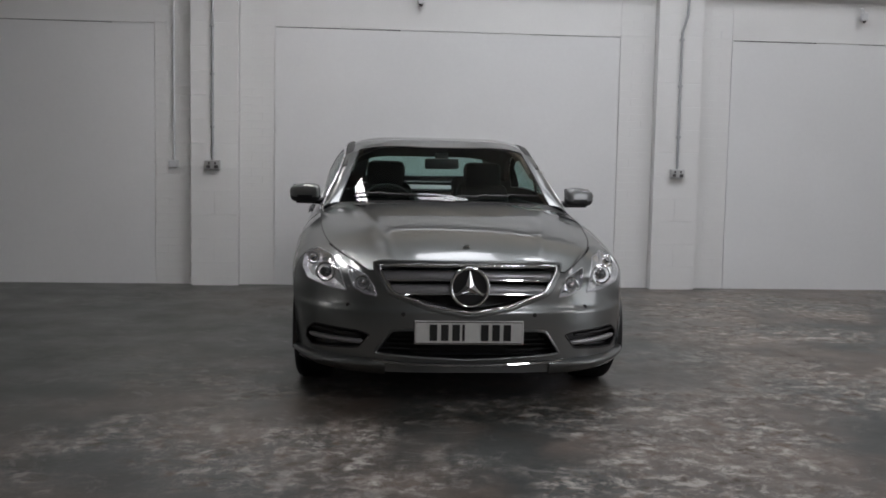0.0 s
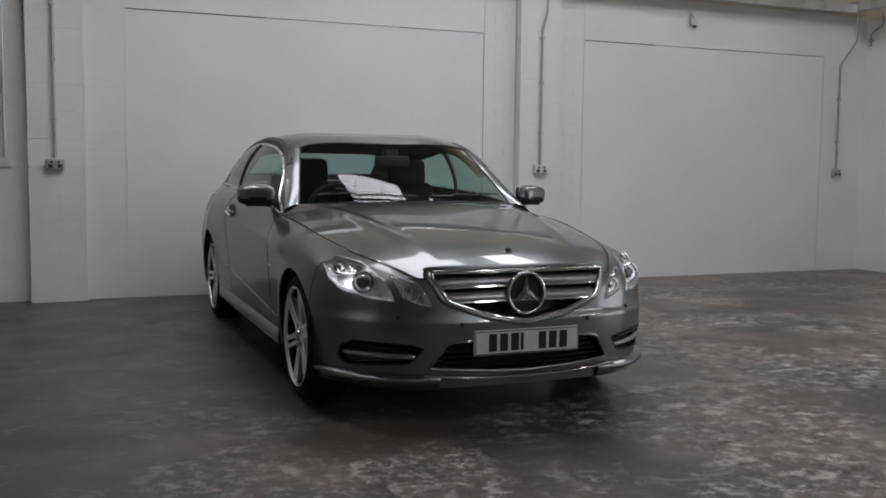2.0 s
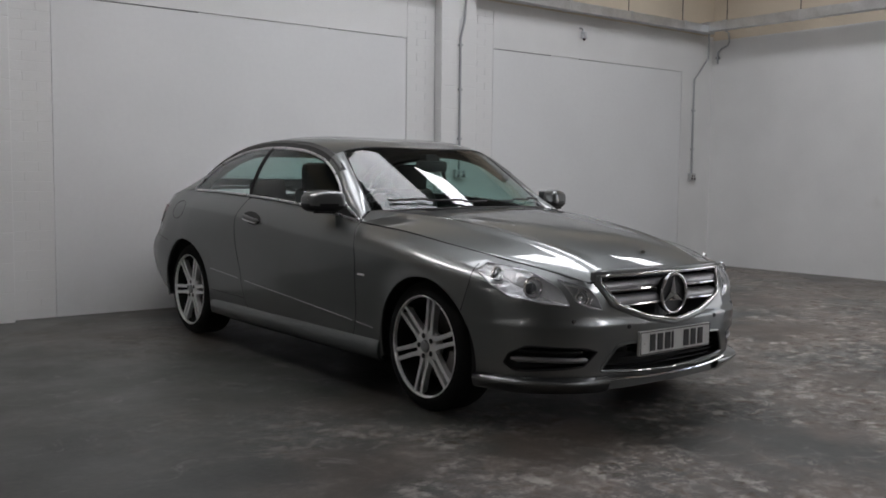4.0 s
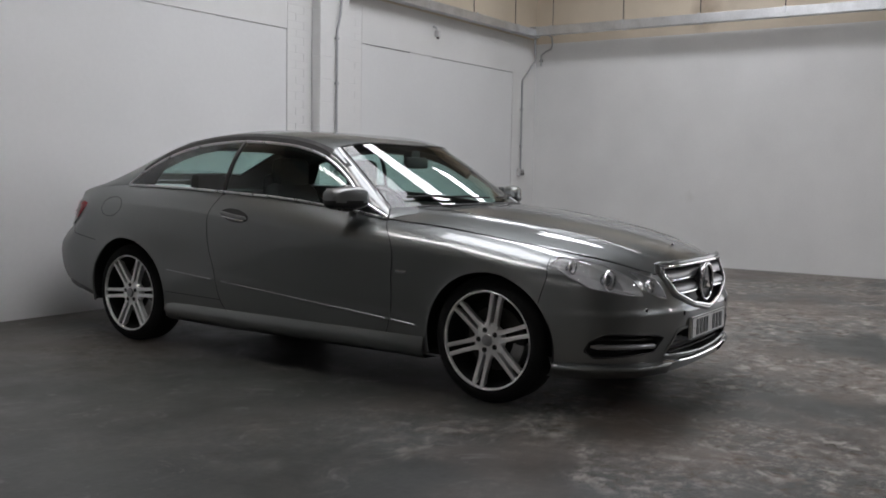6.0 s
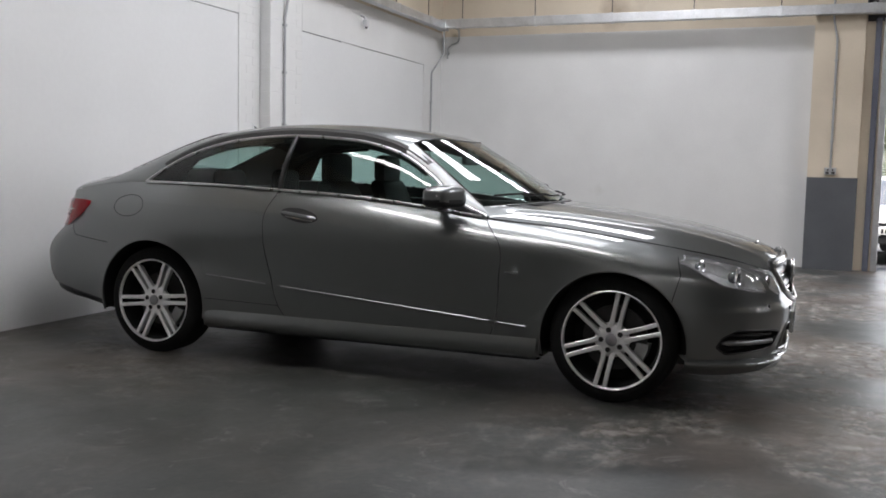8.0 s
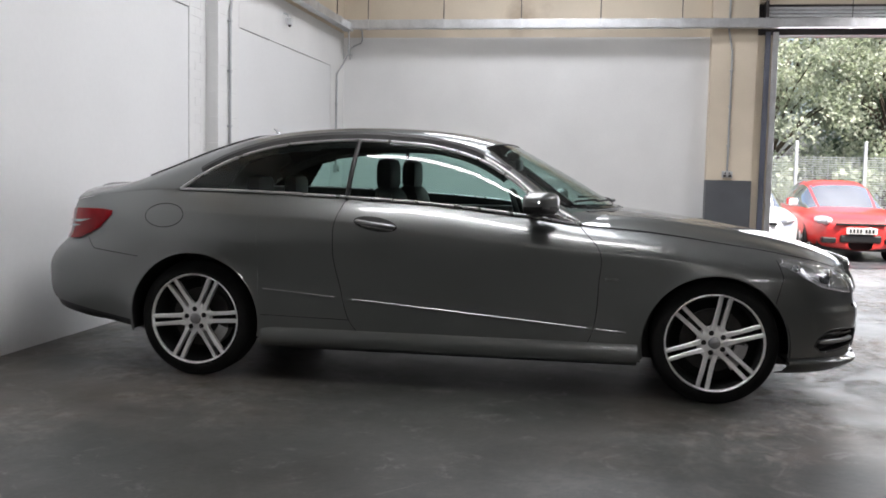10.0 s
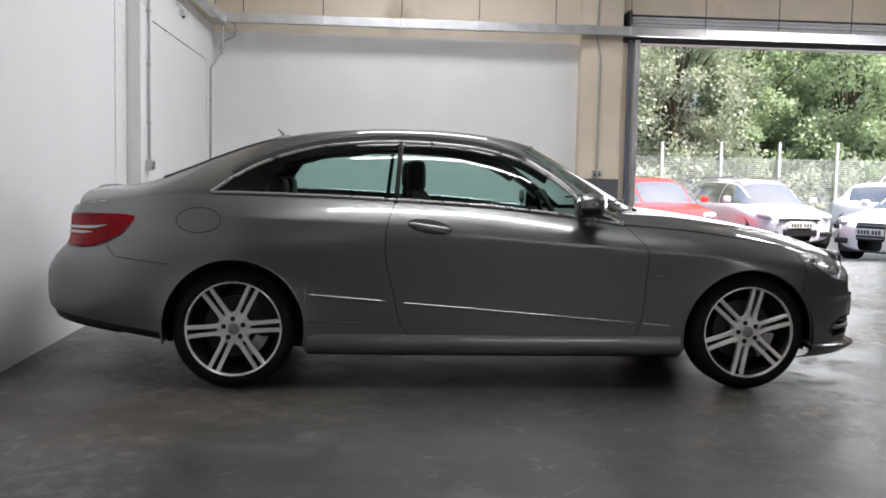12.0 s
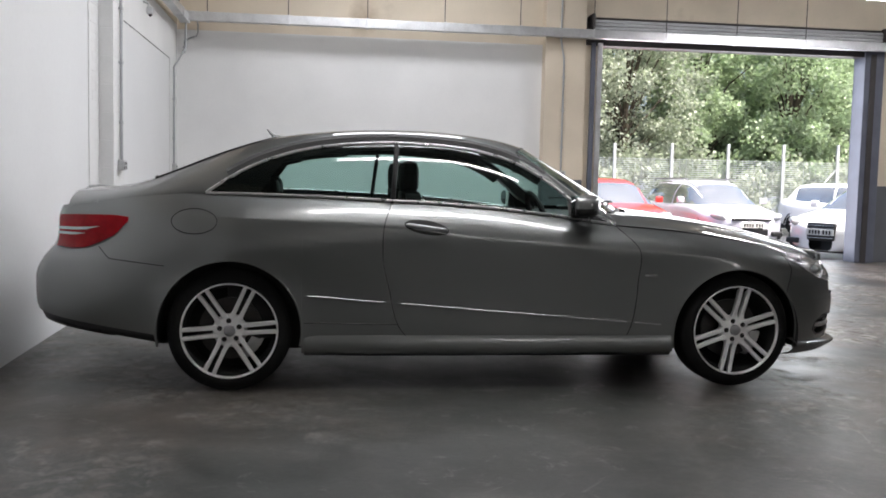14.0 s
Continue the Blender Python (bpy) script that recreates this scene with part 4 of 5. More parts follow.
# roof and deck: from the window line on one side over to the other
ry = np.concatenate([np.linspace(-0.17, 1.5, 190), np.linspace(1.51, 2.235, 90)])
h0 = np.where(ry < 1.512, (WINDOW_TOP(ry) - SHOULDER_Z(ry)) / (ROOF_Z(ry) - SHOULDER_Z(ry)), 0.0)
ph = np.linspace(0, 1, 60)[:, None]
hh = h0 + (1 - h0) * np.sin(ph * math.pi / 2) ** 1.1
RX = SHOULDER_X(ry) * np.maximum(1 - hh**1.35, 0) ** (1 / ROOF_P(ry))
RX[-1] = 0
RZ = SHOULDER_Z(ry) + (ROOF_Z(ry) - SHOULDER_Z(ry)) * hh
half = np.stack([RX, np.broadcast_to(ry, RX.shape), RZ], -1)
other = half[::-1][1:].copy()
other[..., 0] *= -1
UP = np.concatenate([half, other])
ux, uy, uz = (cells(UP[..., i]) for i in range(3))
edge_x = np.interp(uy, [1.1, 1.85], [0.46, 0.53])
is_rw = (np.abs(ux) < edge_x) & (uy > 1.13 + 0.10 * (ux / 0.55) ** 2) & (uy < 1.84 - 0.06 * (ux / 0.6) ** 2)
is_deck = uy > 1.9
sheet("roof", UP, PAINT, car, ~is_rw & ~is_deck, label="grey roof and rear pillars", out=(0, 0.6, 0.6))
sheet("boot_lid", UP, PAINT, car, is_deck, label="grey boot lid")
rear_window = sheet("rear_window", UP, GLASS, car, is_rw, label="green tinted rear window", out=(0, 0.6, 0.6))
rear_window.visible_shadow = False
rw = [(x, 1.13 + 0.10 * (x / 0.55) ** 2) for x in np.linspace(-0.46, 0.46, 30)] + [(np.interp(y, [1.1, 1.85], [0.46, 0.53]), y) for y in np.linspace(1.25, 1.77, 20)]
rw += [(x, 1.84 - 0.06 * (x / 0.6) ** 2) for x in np.linspace(0.53, -0.53, 30)] + [(-np.interp(y, [1.1, 1.85], [0.46, 0.53]), y) for y in np.linspace(1.77, 1.25, 20)]
part("rear_window_seal", tube([(x, y, float(upper_z(x, y)) + 0.001) for x, y in rw], 0.007, 6, closed=True), SEAL, car, smooth=True)
part("boot_spoiler", tube([(x, 2.225 - 0.10 * abs(x / 0.6) ** 2, float(upper_z(x, 2.25)) + 0.004) for x in np.linspace(-0.6, 0.6, 30)], 0.012, 8), PAINT, car, smooth=True)

gy = np.linspace(-0.69, 1.512, 180)
gt = np.linspace(0, 1, 30)[:, None]
GZ = SHOULDER_Z(gy) + 0.002 + (WINDOW_TOP(gy) - SHOULDER_Z(gy) - 0.002) * gt
GP = np.stack([upper_x(gy, GZ), np.broadcast_to(gy, GZ.shape), GZ], -1)
gcy, gcz = cells(GP[..., 1]), cells(GP[..., 2])
pillar_y = 0.545 - (gcz - 1.0) * 0.10
is_front = gcy < pillar_y - 0.012
is_back = gcy > pillar_y + 0.012
for k, door_part in zip((-1, 1), doors):
    pane = sheet("door_window", GP, GLASS, door_part, is_front & (gcy > -0.42), k < 0, "green tinted door glass", out=(0, 0.4, 0.9))
    pane.visible_shadow = False
    sheet("mirror_triangle", GP, BLACK, door_part, is_front & (gcy <= -0.42), k < 0, "black triangle at the mirror", out=(0, 0.4, 0.9))
    pane = sheet("quarter_window", GP, GLASS, car, is_back, k < 0, "green tinted rear side glass", out=(0, 0.4, 0.9))
    pane.visible_shadow = False
    # dark band inside the rear corner of the glass
    sheet("blackout_band", GP + np.array((-0.004, 0, 0)), FRIT, car, is_back & ((gcy > 1.14 + (1.168 - gcz) * 0.7) | (gcz > WINDOW_TOP(gcy) - 0.045)), k < 0, out=(0, 0.4, 0.9))
    top = [(k * (float(upper_x(y, WINDOW_TOP(y))) + 0.002), y, float(WINDOW_TOP(y))) for y in gy]
    part("window_trim", tube(top, 0.0085, 8), BRIGHT, car, "chrome trim over the side windows", smooth=True)
    low = [(k * (float(SHOULDER_X(y)) + 0.002), y, float(SHOULDER_Z(y)) + 0.002) for y in gy]
    part("belt_trim", tube(low, 0.0075, 8), BRIGHT, car, "chrome trim under the side windows", smooth=True)
    part("centre_pillar", tube([(k * (float(upper_x(0.545 - (z - 1.0) * 0.1, z)) - 0.004), 0.545 - (z - 1.0) * 0.1, z) for z in np.linspace(0.98, 1.305, 10)], 0.014, 8), BLACK, car, "slim black pillar", smooth=True)
    # front pillar between windscreen and window trim
    vv = np.linspace(0, 1, 40)
    inner = np.stack([np.interp(vv, np.linspace(0, 1, 40), WS[:, -1, i]) for i in range(3)], -1)
    py = np.linspace(-0.70, -0.165, 40)
    outer_ = np.stack([upper_x(py, WINDOW_TOP(py)), py, WINDOW_TOP(py)], -1)
    ww = np.linspace(0, 1, 12)[:, None, None]
    A = inner * (1 - ww) + outer_ * ww
    A = A + np.array((0.62, -0.22, 0.42)) * (0.12 * ww * (1 - ww))
    sheet("front_pillar", A, PAINT, car, None, k < 0, out=(0, 0.4, 0.9))
    # painted corner between the bonnet and the foot of the pillar
    u = np.linspace(0, 1, 24)
    rear_edge = np.stack([np.interp(0.55 + 0.45 * u, np.linspace(-1, 1, 141), BONNET[-1, :, i]) for i in range(3)], -1) - np.array((0, 0, 0.003))
    foot = np.concatenate([WS[0, 51:], outer_[:1]])
    at = np.concatenate([[0], np.cumsum(np.linalg.norm(np.diff(foot, axis=0), axis=1))])
    foot = np.stack([np.interp(u * at[-1], at, foot[:, i]) for i in range(3)], -1)
    q = np.linspace(0, 1, 6)[:, None, None]
    sheet("scuttle_corner", rear_edge * (1 - q) + foot * q, PAINT, car, None, k < 0)
    # wiper
    pts = [(WS[2 + i // 9, 30 + (i if k > 0 else -i), :] + np.array((0, -0.012, 0.014))) for i in range(2, 27)]
    part("wiper", tube([tuple(p) for p in pts], 0.006, 6), BLACK, car, "black wiper blade", smooth=True)

# -- tail
fr = np.linspace(-1, 1, 161)
fb = 0.985 * np.sign(fr) * (1 - (1 - np.abs(fr)) ** 1.7)
Gr = (1 - np.abs(fb) ** 3.0) ** (1 / 3.0)
yt = 1.5 + 0.84 * Gr
zlow = np.interp(1.5 + 0.945 * Gr, [1.75, 2.06, 2.45], [0.301, 0.345, 0.405])
TZ = zlow + (np.minimum(SHOULDER_Z(yt), 1.0) - zlow) * np.linspace(0, 1, 70)[:, None]
TY = 1.5 + TAIL(TZ) * Gr
TX = side_x(TY, TZ) * np.sign(fb)
REAR = np.stack([TX, TY, TZ], -1)
sheet("rear_bumper", REAR, PAINT, car, cells(TY) > 1.98, out=(0, 1.2, 0.5), label="grey rear bumper and tail panel")
vy = np.concatenate([np.linspace(1.749, 2.05, 24)])
side_low = np.stack([side_x(vy, arch_floor(vy) + 0.01), vy, arch_floor(vy) + 0.01], -1)
back = REAR[0][(REAR[0][:, 1] > 2.03)]
back = back[np.argsort(back[:, 0])]
path = np.concatenate([side_low * np.array((-1, 1, 1)), back, side_low[::-1]])
centre = np.array((0, 1.2, 0))
low = np.stack([(path - centre) * np.array((q, q, 1)) + centre - np.array((0, 0, dz)) for q, dz in ((0.987, -0.01), (0.985, 0.02), (0.976, 0.05), (0.93, 0.066), (0.6, 0.07))])
sheet("rear_valance", low, BLACK, car, label="black valance under the rear bumper", out=(0, 1.2, 0.5))
for k in (-1, 1):
    # tail lamps wrap the corner, with a pale band
    pts = np.array([[(y, z0 + (z1 - z0) * q) for q in np.linspace(0, 1, 14)] for y, z0, z1 in ((1.885, 0.875, 0.897), (1.95, 0.805, 0.905), (2.02, 0.768, 0.905), (2.10, 0.738, 0.903), (2.18, 0.73, 0.90), (2.25, 0.73, 0.895), (2.29, 0.73, 0.89))])
    L = np.stack([side_x(pts[..., 0], pts[..., 1]) + 0.008 * np.array([0.2, 1, 1, 1, 1, 1, 1])[:, None], pts[..., 0] + 0.004, pts[..., 1]], -1)
    tail = sheet("tail_lamp", L, RED_LENS, car, None, k < 0, "red tail lamp with a clear band", out=(0, 1.2, 0.7))
    for r0, c0, c1 in ((2, 7, 8), (3, 5, 6)):
        band = L[r0:7, c0:c1 + 1].copy()
        band[0, :] = band[0].mean(0)
        band[..., 0] += 0.004
        band[..., 1] += 0.005
        sheet("lamp_band", band, CLEAR_LENS, tail, None, k < 0, "clear reversing light band", out=(0, 1.2, 0.7))
    # dark arch liners
    for yc, zc, r in ARCH:
        bm = bmesh.new()
        ring = [[bm.verts.new((k * x, yc + (r + dr) * math.cos(q), zc + (r + dr) * math.sin(q))) for x, dr in ((0.872, 0.004), (0.83, 0.0), (0.55, 0.0))] for q in np.linspace(-0.2, math.pi + 0.2, 40)]
        for p, q in zip(ring, ring[1:]):
            for i in range(2):
                bm.faces.new((p[i], q[i], q[i + 1], p[i + 1]))
        end = [bm.verts.new((k * 0.55, yc + r * math.cos(q), zc + r * math.sin(q))) for q in np.linspace(-0.2, math.pi + 0.2, 40)]
        bm.faces.new(end)
        part("arch_liner", bm, BLACK, car, smooth=True)
part("antenna_fin", tube([(0.0, 1.16, 1.335), (0, 1.20, 1.36), (0, 1.235, 1.395)], [0.022, 0.012, 0.003], 8), PAINT, car, "small roof aerial fin", smooth=True)

# -- wheels


def wheel_of(parent, r, rim_r, spokes, at, k, label, spin=0.0):
    """A wheel with its tyre, rim, twin spokes, bolts, disc and caliper; k: which way it faces."""
    w = new("wheel")
    w.parent = parent
    w.matrix_basis = pose(*at, spin, 0, 0) @ Matrix.Diagonal((k, 1, 1, 1))
    tagged(w, label)

    def lathe(name, prof, mat, seg=64, lab=""):
        bm = bmesh.new()
        rows = [[bm.verts.new((x, rr * math.cos(q), rr * math.sin(q))) for x, rr in prof] for q in (2 * math.pi * i / seg for i in range(seg))]
        for i in range(seg):
            p, q = rows[i], rows[(i + 1) % seg]
            for j in range(len(prof) - 1):
                bm.faces.new((p[j], q[j], q[j + 1], p[j + 1]))
        return part(name, bm, mat, w, lab, smooth=True)

    lathe("tyre", [(0.0, rim_r - 0.004), (0.006, rim_r + 0.012), (0.002, rim_r + 0.035), (-0.012, r - 0.016), (-0.03, r - 0.003), (-0.05, r), (-0.10, r), (-0.17, r), (-0.20, r - 0.01), (-0.215, r - 0.05), (-0.2, rim_r)], RUBBER_AND_SHADE, lab="black low-profile tyre")
    lathe("rim", [(-0.012, rim_r - 0.008), (0.002, rim_r - 0.006), (0.006, rim_r - 0.001), (0.003, rim_r + 0.003), (-0.01, rim_r + 0.002)], ALLOY, lab="bright alloy rim edge")
    # black barrel and backing disc stand in for the shade behind the spokes
    lathe("barrel", [(-0.012, rim_r - 0.008), (-0.03, rim_r - 0.022), (-0.19, rim_r - 0.03), (-0.2, rim_r)], RUBBER_AND_SHADE)
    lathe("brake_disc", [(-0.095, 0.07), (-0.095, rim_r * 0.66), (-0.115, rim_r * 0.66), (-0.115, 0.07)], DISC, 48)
    lathe("inner_shadow", [(-0.15, 0.0001), (-0.15, rim_r - 0.025)], RUBBER_AND_SHADE, 40)
    lathe("hub_cap", [(0.0, 0.0001), (-0.001, 0.022), (-0.004, 0.028), (-0.012, 0.031)], SATIN, 32, "round centre cap")
    lathe("hub", [(-0.012, 0.03), (-0.014, 0.056), (-0.020, 0.080), (-0.034, 0.088), (-0.06, 0.08)], ALLOY, 48)
    for i in range(spokes):
        q = 2 * math.pi * i / spokes + 0.09
        e, n = Vector((0, math.cos(q), math.sin(q))), Vector((0, -math.sin(q), math.cos(q)))
        bm = bmesh.new()
        for sgn in (-1, 1):
            st = []
            for rr, c, wd, x in ((0.055, 0.022, 0.016, -0.016), (0.10, 0.0200, 0.0116, -0.014), (0.17, 0.0212, 0.0108, -0.008), (rim_r - 0.006, 0.0238, 0.0110, -0.004)):
                m = e * rr + n * sgn * c
                st.append([bm.verts.new(m + n * a + Vector((x + d, 0, 0))) for a, d in ((-wd, -0.003), (-wd * 0.7, 0), (wd * 0.7, 0), (wd, -0.003), (wd * 0.8, -0.034), (-wd * 0.8, -0.034))])
            for p, o in zip(st, st[1:]):
                for j in range(6):
                    bm.faces.new((p[j], p[(j + 1) % 6], o[(j + 1) % 6], o[j]))
            bm.faces.new(st[-1])
            bm.faces.new(st[0])
        part("twin_spoke", bm, ALLOY, w, "machined twin spoke", smooth=False)
    # flat black discs in place of the shade in the bolt holes
    for i in range(5):
        q = 2 * math.pi * i / 5 + 0.3 + math.pi / 2
        c = Vector((-0.012, 0.052 * math.cos(q), 0.052 * math.sin(q)))
        part("bolt_hole_shade", tube([c, c + Vector((0.0015, 0, 0))], 0.0135, 14), SEAL, w)
    bm = bmesh.new()
    rows = []
    for q in np.linspace(2.6, 3.5, 8):
        rows.append([bm.verts.new((x, rr * math.cos(q), rr * math.sin(q))) for x, rr in ((-0.07, 0.115), (-0.07, 0.175), (-0.13, 0.18), (-0.13, 0.115))])
    for p, o in zip(rows, rows[1:]):
        for j in range(4):
            bm.faces.new((p[j], o[j], o[(j + 1) % 4], p[(j + 1) % 4]))
    part("caliper", bm, CALIPER, w)
    return w


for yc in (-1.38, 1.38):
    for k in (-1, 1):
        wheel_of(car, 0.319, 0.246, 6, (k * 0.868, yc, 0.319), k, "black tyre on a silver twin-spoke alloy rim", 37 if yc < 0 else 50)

# -- door mirrors
for k in (-1, 1):
    mir = new("door_mirror")
    mir.parent = car
    tagged(mir, "grey door mirror with dark lower half")
    bm = bmesh.new()
    bmesh.ops.create_cube(bm, size=1.0)
    bmesh.ops.subdivide_edges(bm, edges=bm.edges, cuts=7, use_grid_fill=True)
    for vtx in bm.verts:
        p = vtx.co * 2
        n = p / max(1e-6, (abs(p.x) ** 4 + abs(p.y) ** 4 + abs(p.z) ** 4) ** 0.25)
        taper = 1 - 0.22 * (n.x * k > 0) * n.x * k * (n.z > 0) - 0.10 * max(0, -n.y)
        vtx.co = Vector((k * 0.895 + n.x * 0.098, -0.495 + n.y * 0.066 + 0.04 * k * n.x, 0.998 + n.z * 0.061 * taper))
    for f in bm.faces:
        f.material_index = 1 if f.calc_center_median().z < 0.978 else 0
    part("mirror_shell", bm, (PAINT, BLACK), mir, smooth=True)
    part("mirror_glass", box(k * 0.895 - 0.082, k * 0.895 + 0.082, -0.429, -0.425, 0.95, 1.05, bevel=0.001), CHROME, mir, "mirror glass")
    part("mirror_foot", tube([(k * 0.78, -0.44, 0.945), (k * 0.83, -0.47, 0.947), (k * 0.95, -0.495, 0.946)], [0.024, 0.020, 0.016], 10), BLACK, mir, "black mirror foot", smooth=True)
    part("indicator", tube([(k * (0.82 + 0.17 * i / 9), -0.560 - 0.002 * i + 0.0052 * i + 0.0006 * i * i, 1.005) for i in range(10)], 0.009, 8), CHROME, mir, "clear indicator strip", smooth=True)

# -- cabin inside


def seat(x, y, back, wide=0.26):
    """A car seat: cushion, backrest and headrest."""
    st = new("car_seat")
    st.parent = car
    st.matrix_basis = pose(x, y, 0.0)
    tagged(st, "black leather car seat with headrest")
    part("cushion", box(-wide, wide, -0.25, 0.25, 0.42, 0.56, bevel=0.05), LEATHER, st, smooth=True)
    bm = box(-wide, wide, -0.06, 0.06, 0.5, back, bevel=0.05)
    for vtx in bm.verts:
        vtx.co.y += 0.24 + (vtx.co.z - 0.5) * 0.36
        vtx.co.x *= 1 - 0.25 * max(0, vtx.co.z - 0.8) / max(0.1, back - 0.8)
    part("backrest", bm, LEATHER, st, smooth=True)
    bm = box(-0.14, 0.14, -0.05, 0.05, back - 0.03, back + 0.16, bevel=0.045)
    for vtx in bm.verts:
        vtx.co.y += 0.235 + (back - 0.5) * 0.36
    part("headrest", bm, LEATHER, st, smooth=True)


for sx in (-0.36, 0.36):
    seat(sx, -0.02, 1.06, 0.24)
for sx in (-0.34, 0.34):
    seat(sx, 0.80, 0.95, 0.25)
part("dashboard", box(-0.66, 0.66, -0.86, -0.42, 0.6, 0.925, bevel=0.06), TRIM_DARK, car, "dark dashboard", smooth=True)
part("cabin_floor", box(-0.74, 0.74, -0.9, 1.5, 0.26, 0.36), TRIM_DARK, car)
part("parcel_shelf", box(-0.62, 0.62, 1.25, 1.9, 0.93, 0.985), TRIM_DARK, car)
for k in (-1, 1):
    part("door_card", box(*sorted((k * 0.715, k * 0.75)), -0.60, 1.4, 0.36, 0.93, bevel=0.01), TRIM_DARK, car, "dark door lining")
    part("headliner_rail", tube([(k * (float(upper_x(y, WINDOW_TOP(y))) - 0.05), y, float(WINDOW_TOP(y)) + 0.006) for y in np.linspace(-0.3, 1.4, 30)], 0.045, 8), HEADLINER, car, smooth=True)
HL = np.stack([UP[..., 0] * 0.95, UP[..., 1], UP[..., 2] - 0.035], -1)
sheet("headliner", HL[14:-14:2, 2:170:3], HEADLINER, car, out=(0, 0.6, 0.6), label="grey roof lining")
part("steering_wheel", tube([(-0.36 + 0.18 * math.cos(q), -0.36 + 0.06 * math.sin(q), 0.90 + 0.15 * math.sin(q)) for q in np.linspace(0, 2 * math.pi, 28, endpoint=False)], 0.016, 8, closed=True), LEATHER, car, "black steering wheel", smooth=True)
part("rear_view_mirror", box(-0.115, 0.115, -0.325, -0.29, 1.165, 1.235, bevel=0.015), BLACK, car, "black inner mirror", smooth=True)
part("mirror_stalk", box(-0.045, 0.045, -0.31, -0.24, 1.22, 1.275, bevel=0.01), BLACK, car)

# ---- the yard outside ----
LEAF = []
for nm, c in (("grey_green_leaf", (0.31, 0.33, 0.265)), ("bright_green_leaf", (0.31, 0.37, 0.245)), ("dark_green_leaf", (0.10, 0.135, 0.085))):
    m = material(nm, c, 0.5, var=0.35, scale=0.8, fine=7)
    b = m.node_tree.nodes["Principled BSDF"]
    b.inputs["Subsurface Weight"].default_value = 0.0
    tl = m.node_tree.nodes.new("ShaderNodeBsdfTranslucent")
    tl.inputs[0].default_value = (c[0] * 1.45, c[1] * 1.6, c[2] * 1.3, 1)
    mx = m.node_tree.nodes.new("ShaderNodeMixShader")
    mx.inputs[0].default_value = 0.35
    m.node_tree.links.new(b.outputs[0], mx.inputs[1])
    m.node_tree.links.new(tl.outputs[0], mx.inputs[2])
    m.node_tree.links.new(mx.outputs[0], m.node_tree.nodes["Material Output"].inputs[0])
    LEAF.append(m)
BARK = material("brown_bark", (0.09, 0.07, 0.05), 0.9, var=0.35, scale=4, fine=40, bump=0.01)
FENCE = material("galvanised_fence", (0.55, 0.56, 0.57), 0.45, 0.5, var=0.08, scale=2, fine=30)
WIRE = material("dark_green_mesh_wire", (0.50, 0.53, 0.53), 0.5, 0.3, var=0.1, scale=2, fine=30)


def leaves(centres, radii, per, size, rng):
    """Vertices and faces of many small folded leaves about clump centres."""
    n = len(centres) * per
    c = np.repeat(centres, per, 0)
    r = np.repeat(radii, per)[:, None]
    d = rng.normal(size=(n, 3))
    d /= np.linalg.norm(d, axis=1, keepdims=True)
    p = c + d * r * rng.random((n, 1)) ** 0.45
    u = rng.normal(size=(n, 3))
    u[:, 2] -= 0.4
    u /= np.linalg.norm(u, axis=1, keepdims=True)
    w = np.cross(u, rng.normal(size=(n, 3)))
    w /= np.linalg.norm(w, axis=1, keepdims=True)
    s = size * rng.uniform(0.6, 1.4, (n, 1))
    v = np.stack([p, p + u * s * 0.55 + w * s * 0.36, p + u * s, p + u * s * 0.55 - w * s * 0.36], 1).reshape(-1, 3)
    f = np.arange(4 * n).reshape(n, 4)
    return v, f


def leaf_mesh(name, v, f, mat, parent=None):
    me = bpy.data.meshes.new(name)
    me.from_pydata(v.tolist(), [], f.tolist())
    me.materials.append(mat)
    ob = new(name, me)
    ob.parent = parent
    return ob


def tree(x, y, h, wide, leaf, size, clumps, per, seed, label):
    """A trunk with limbs and a ragged crown of leaf clumps."""
    rng = np.random.default_rng(seed)
    t = thing("tree", label, "tree", (x, y, -0.3), group="trees behind the fence")
    bm = bmesh.new()
    tube([(0, 0, 0), (0.08, 0.05, h * 0.2), (-0.05, 0.1, h * 0.45), (0.05, 0, h * 0.8)], [0.2, 0.16, 0.11, 0.04], 8, bm)
    centres = []
    for i in range(clumps):
        a, q = rng.uniform(0, 2 * math.pi), rng.random()
        z = h * (0.16 + 0.84 * q)
        r = wide * math.sqrt(max(0.05, 1 - ((q - 0.42) / 0.62) ** 2)) * rng.uniform(0.35, 1.05)
        centres.append((r * math.cos(a), r * math.sin(a), z))
    for c in centres[: clumps // 4]:
        tube([(0, 0.05, c[2] * 0.55), (c[0] * 0.5, c[1] * 0.5, c[2] * 0.85), c], [0.05, 0.03, 0.012], 5, bm)
    part("trunk", bm, BARK, t, "brown trunk with limbs", smooth=True)
    v, f = leaves(np.array(centres), rng.uniform(0.35, 0.75, clumps), per, size, rng)
    leaf_mesh("crown", v, f, leaf, t)
    return t


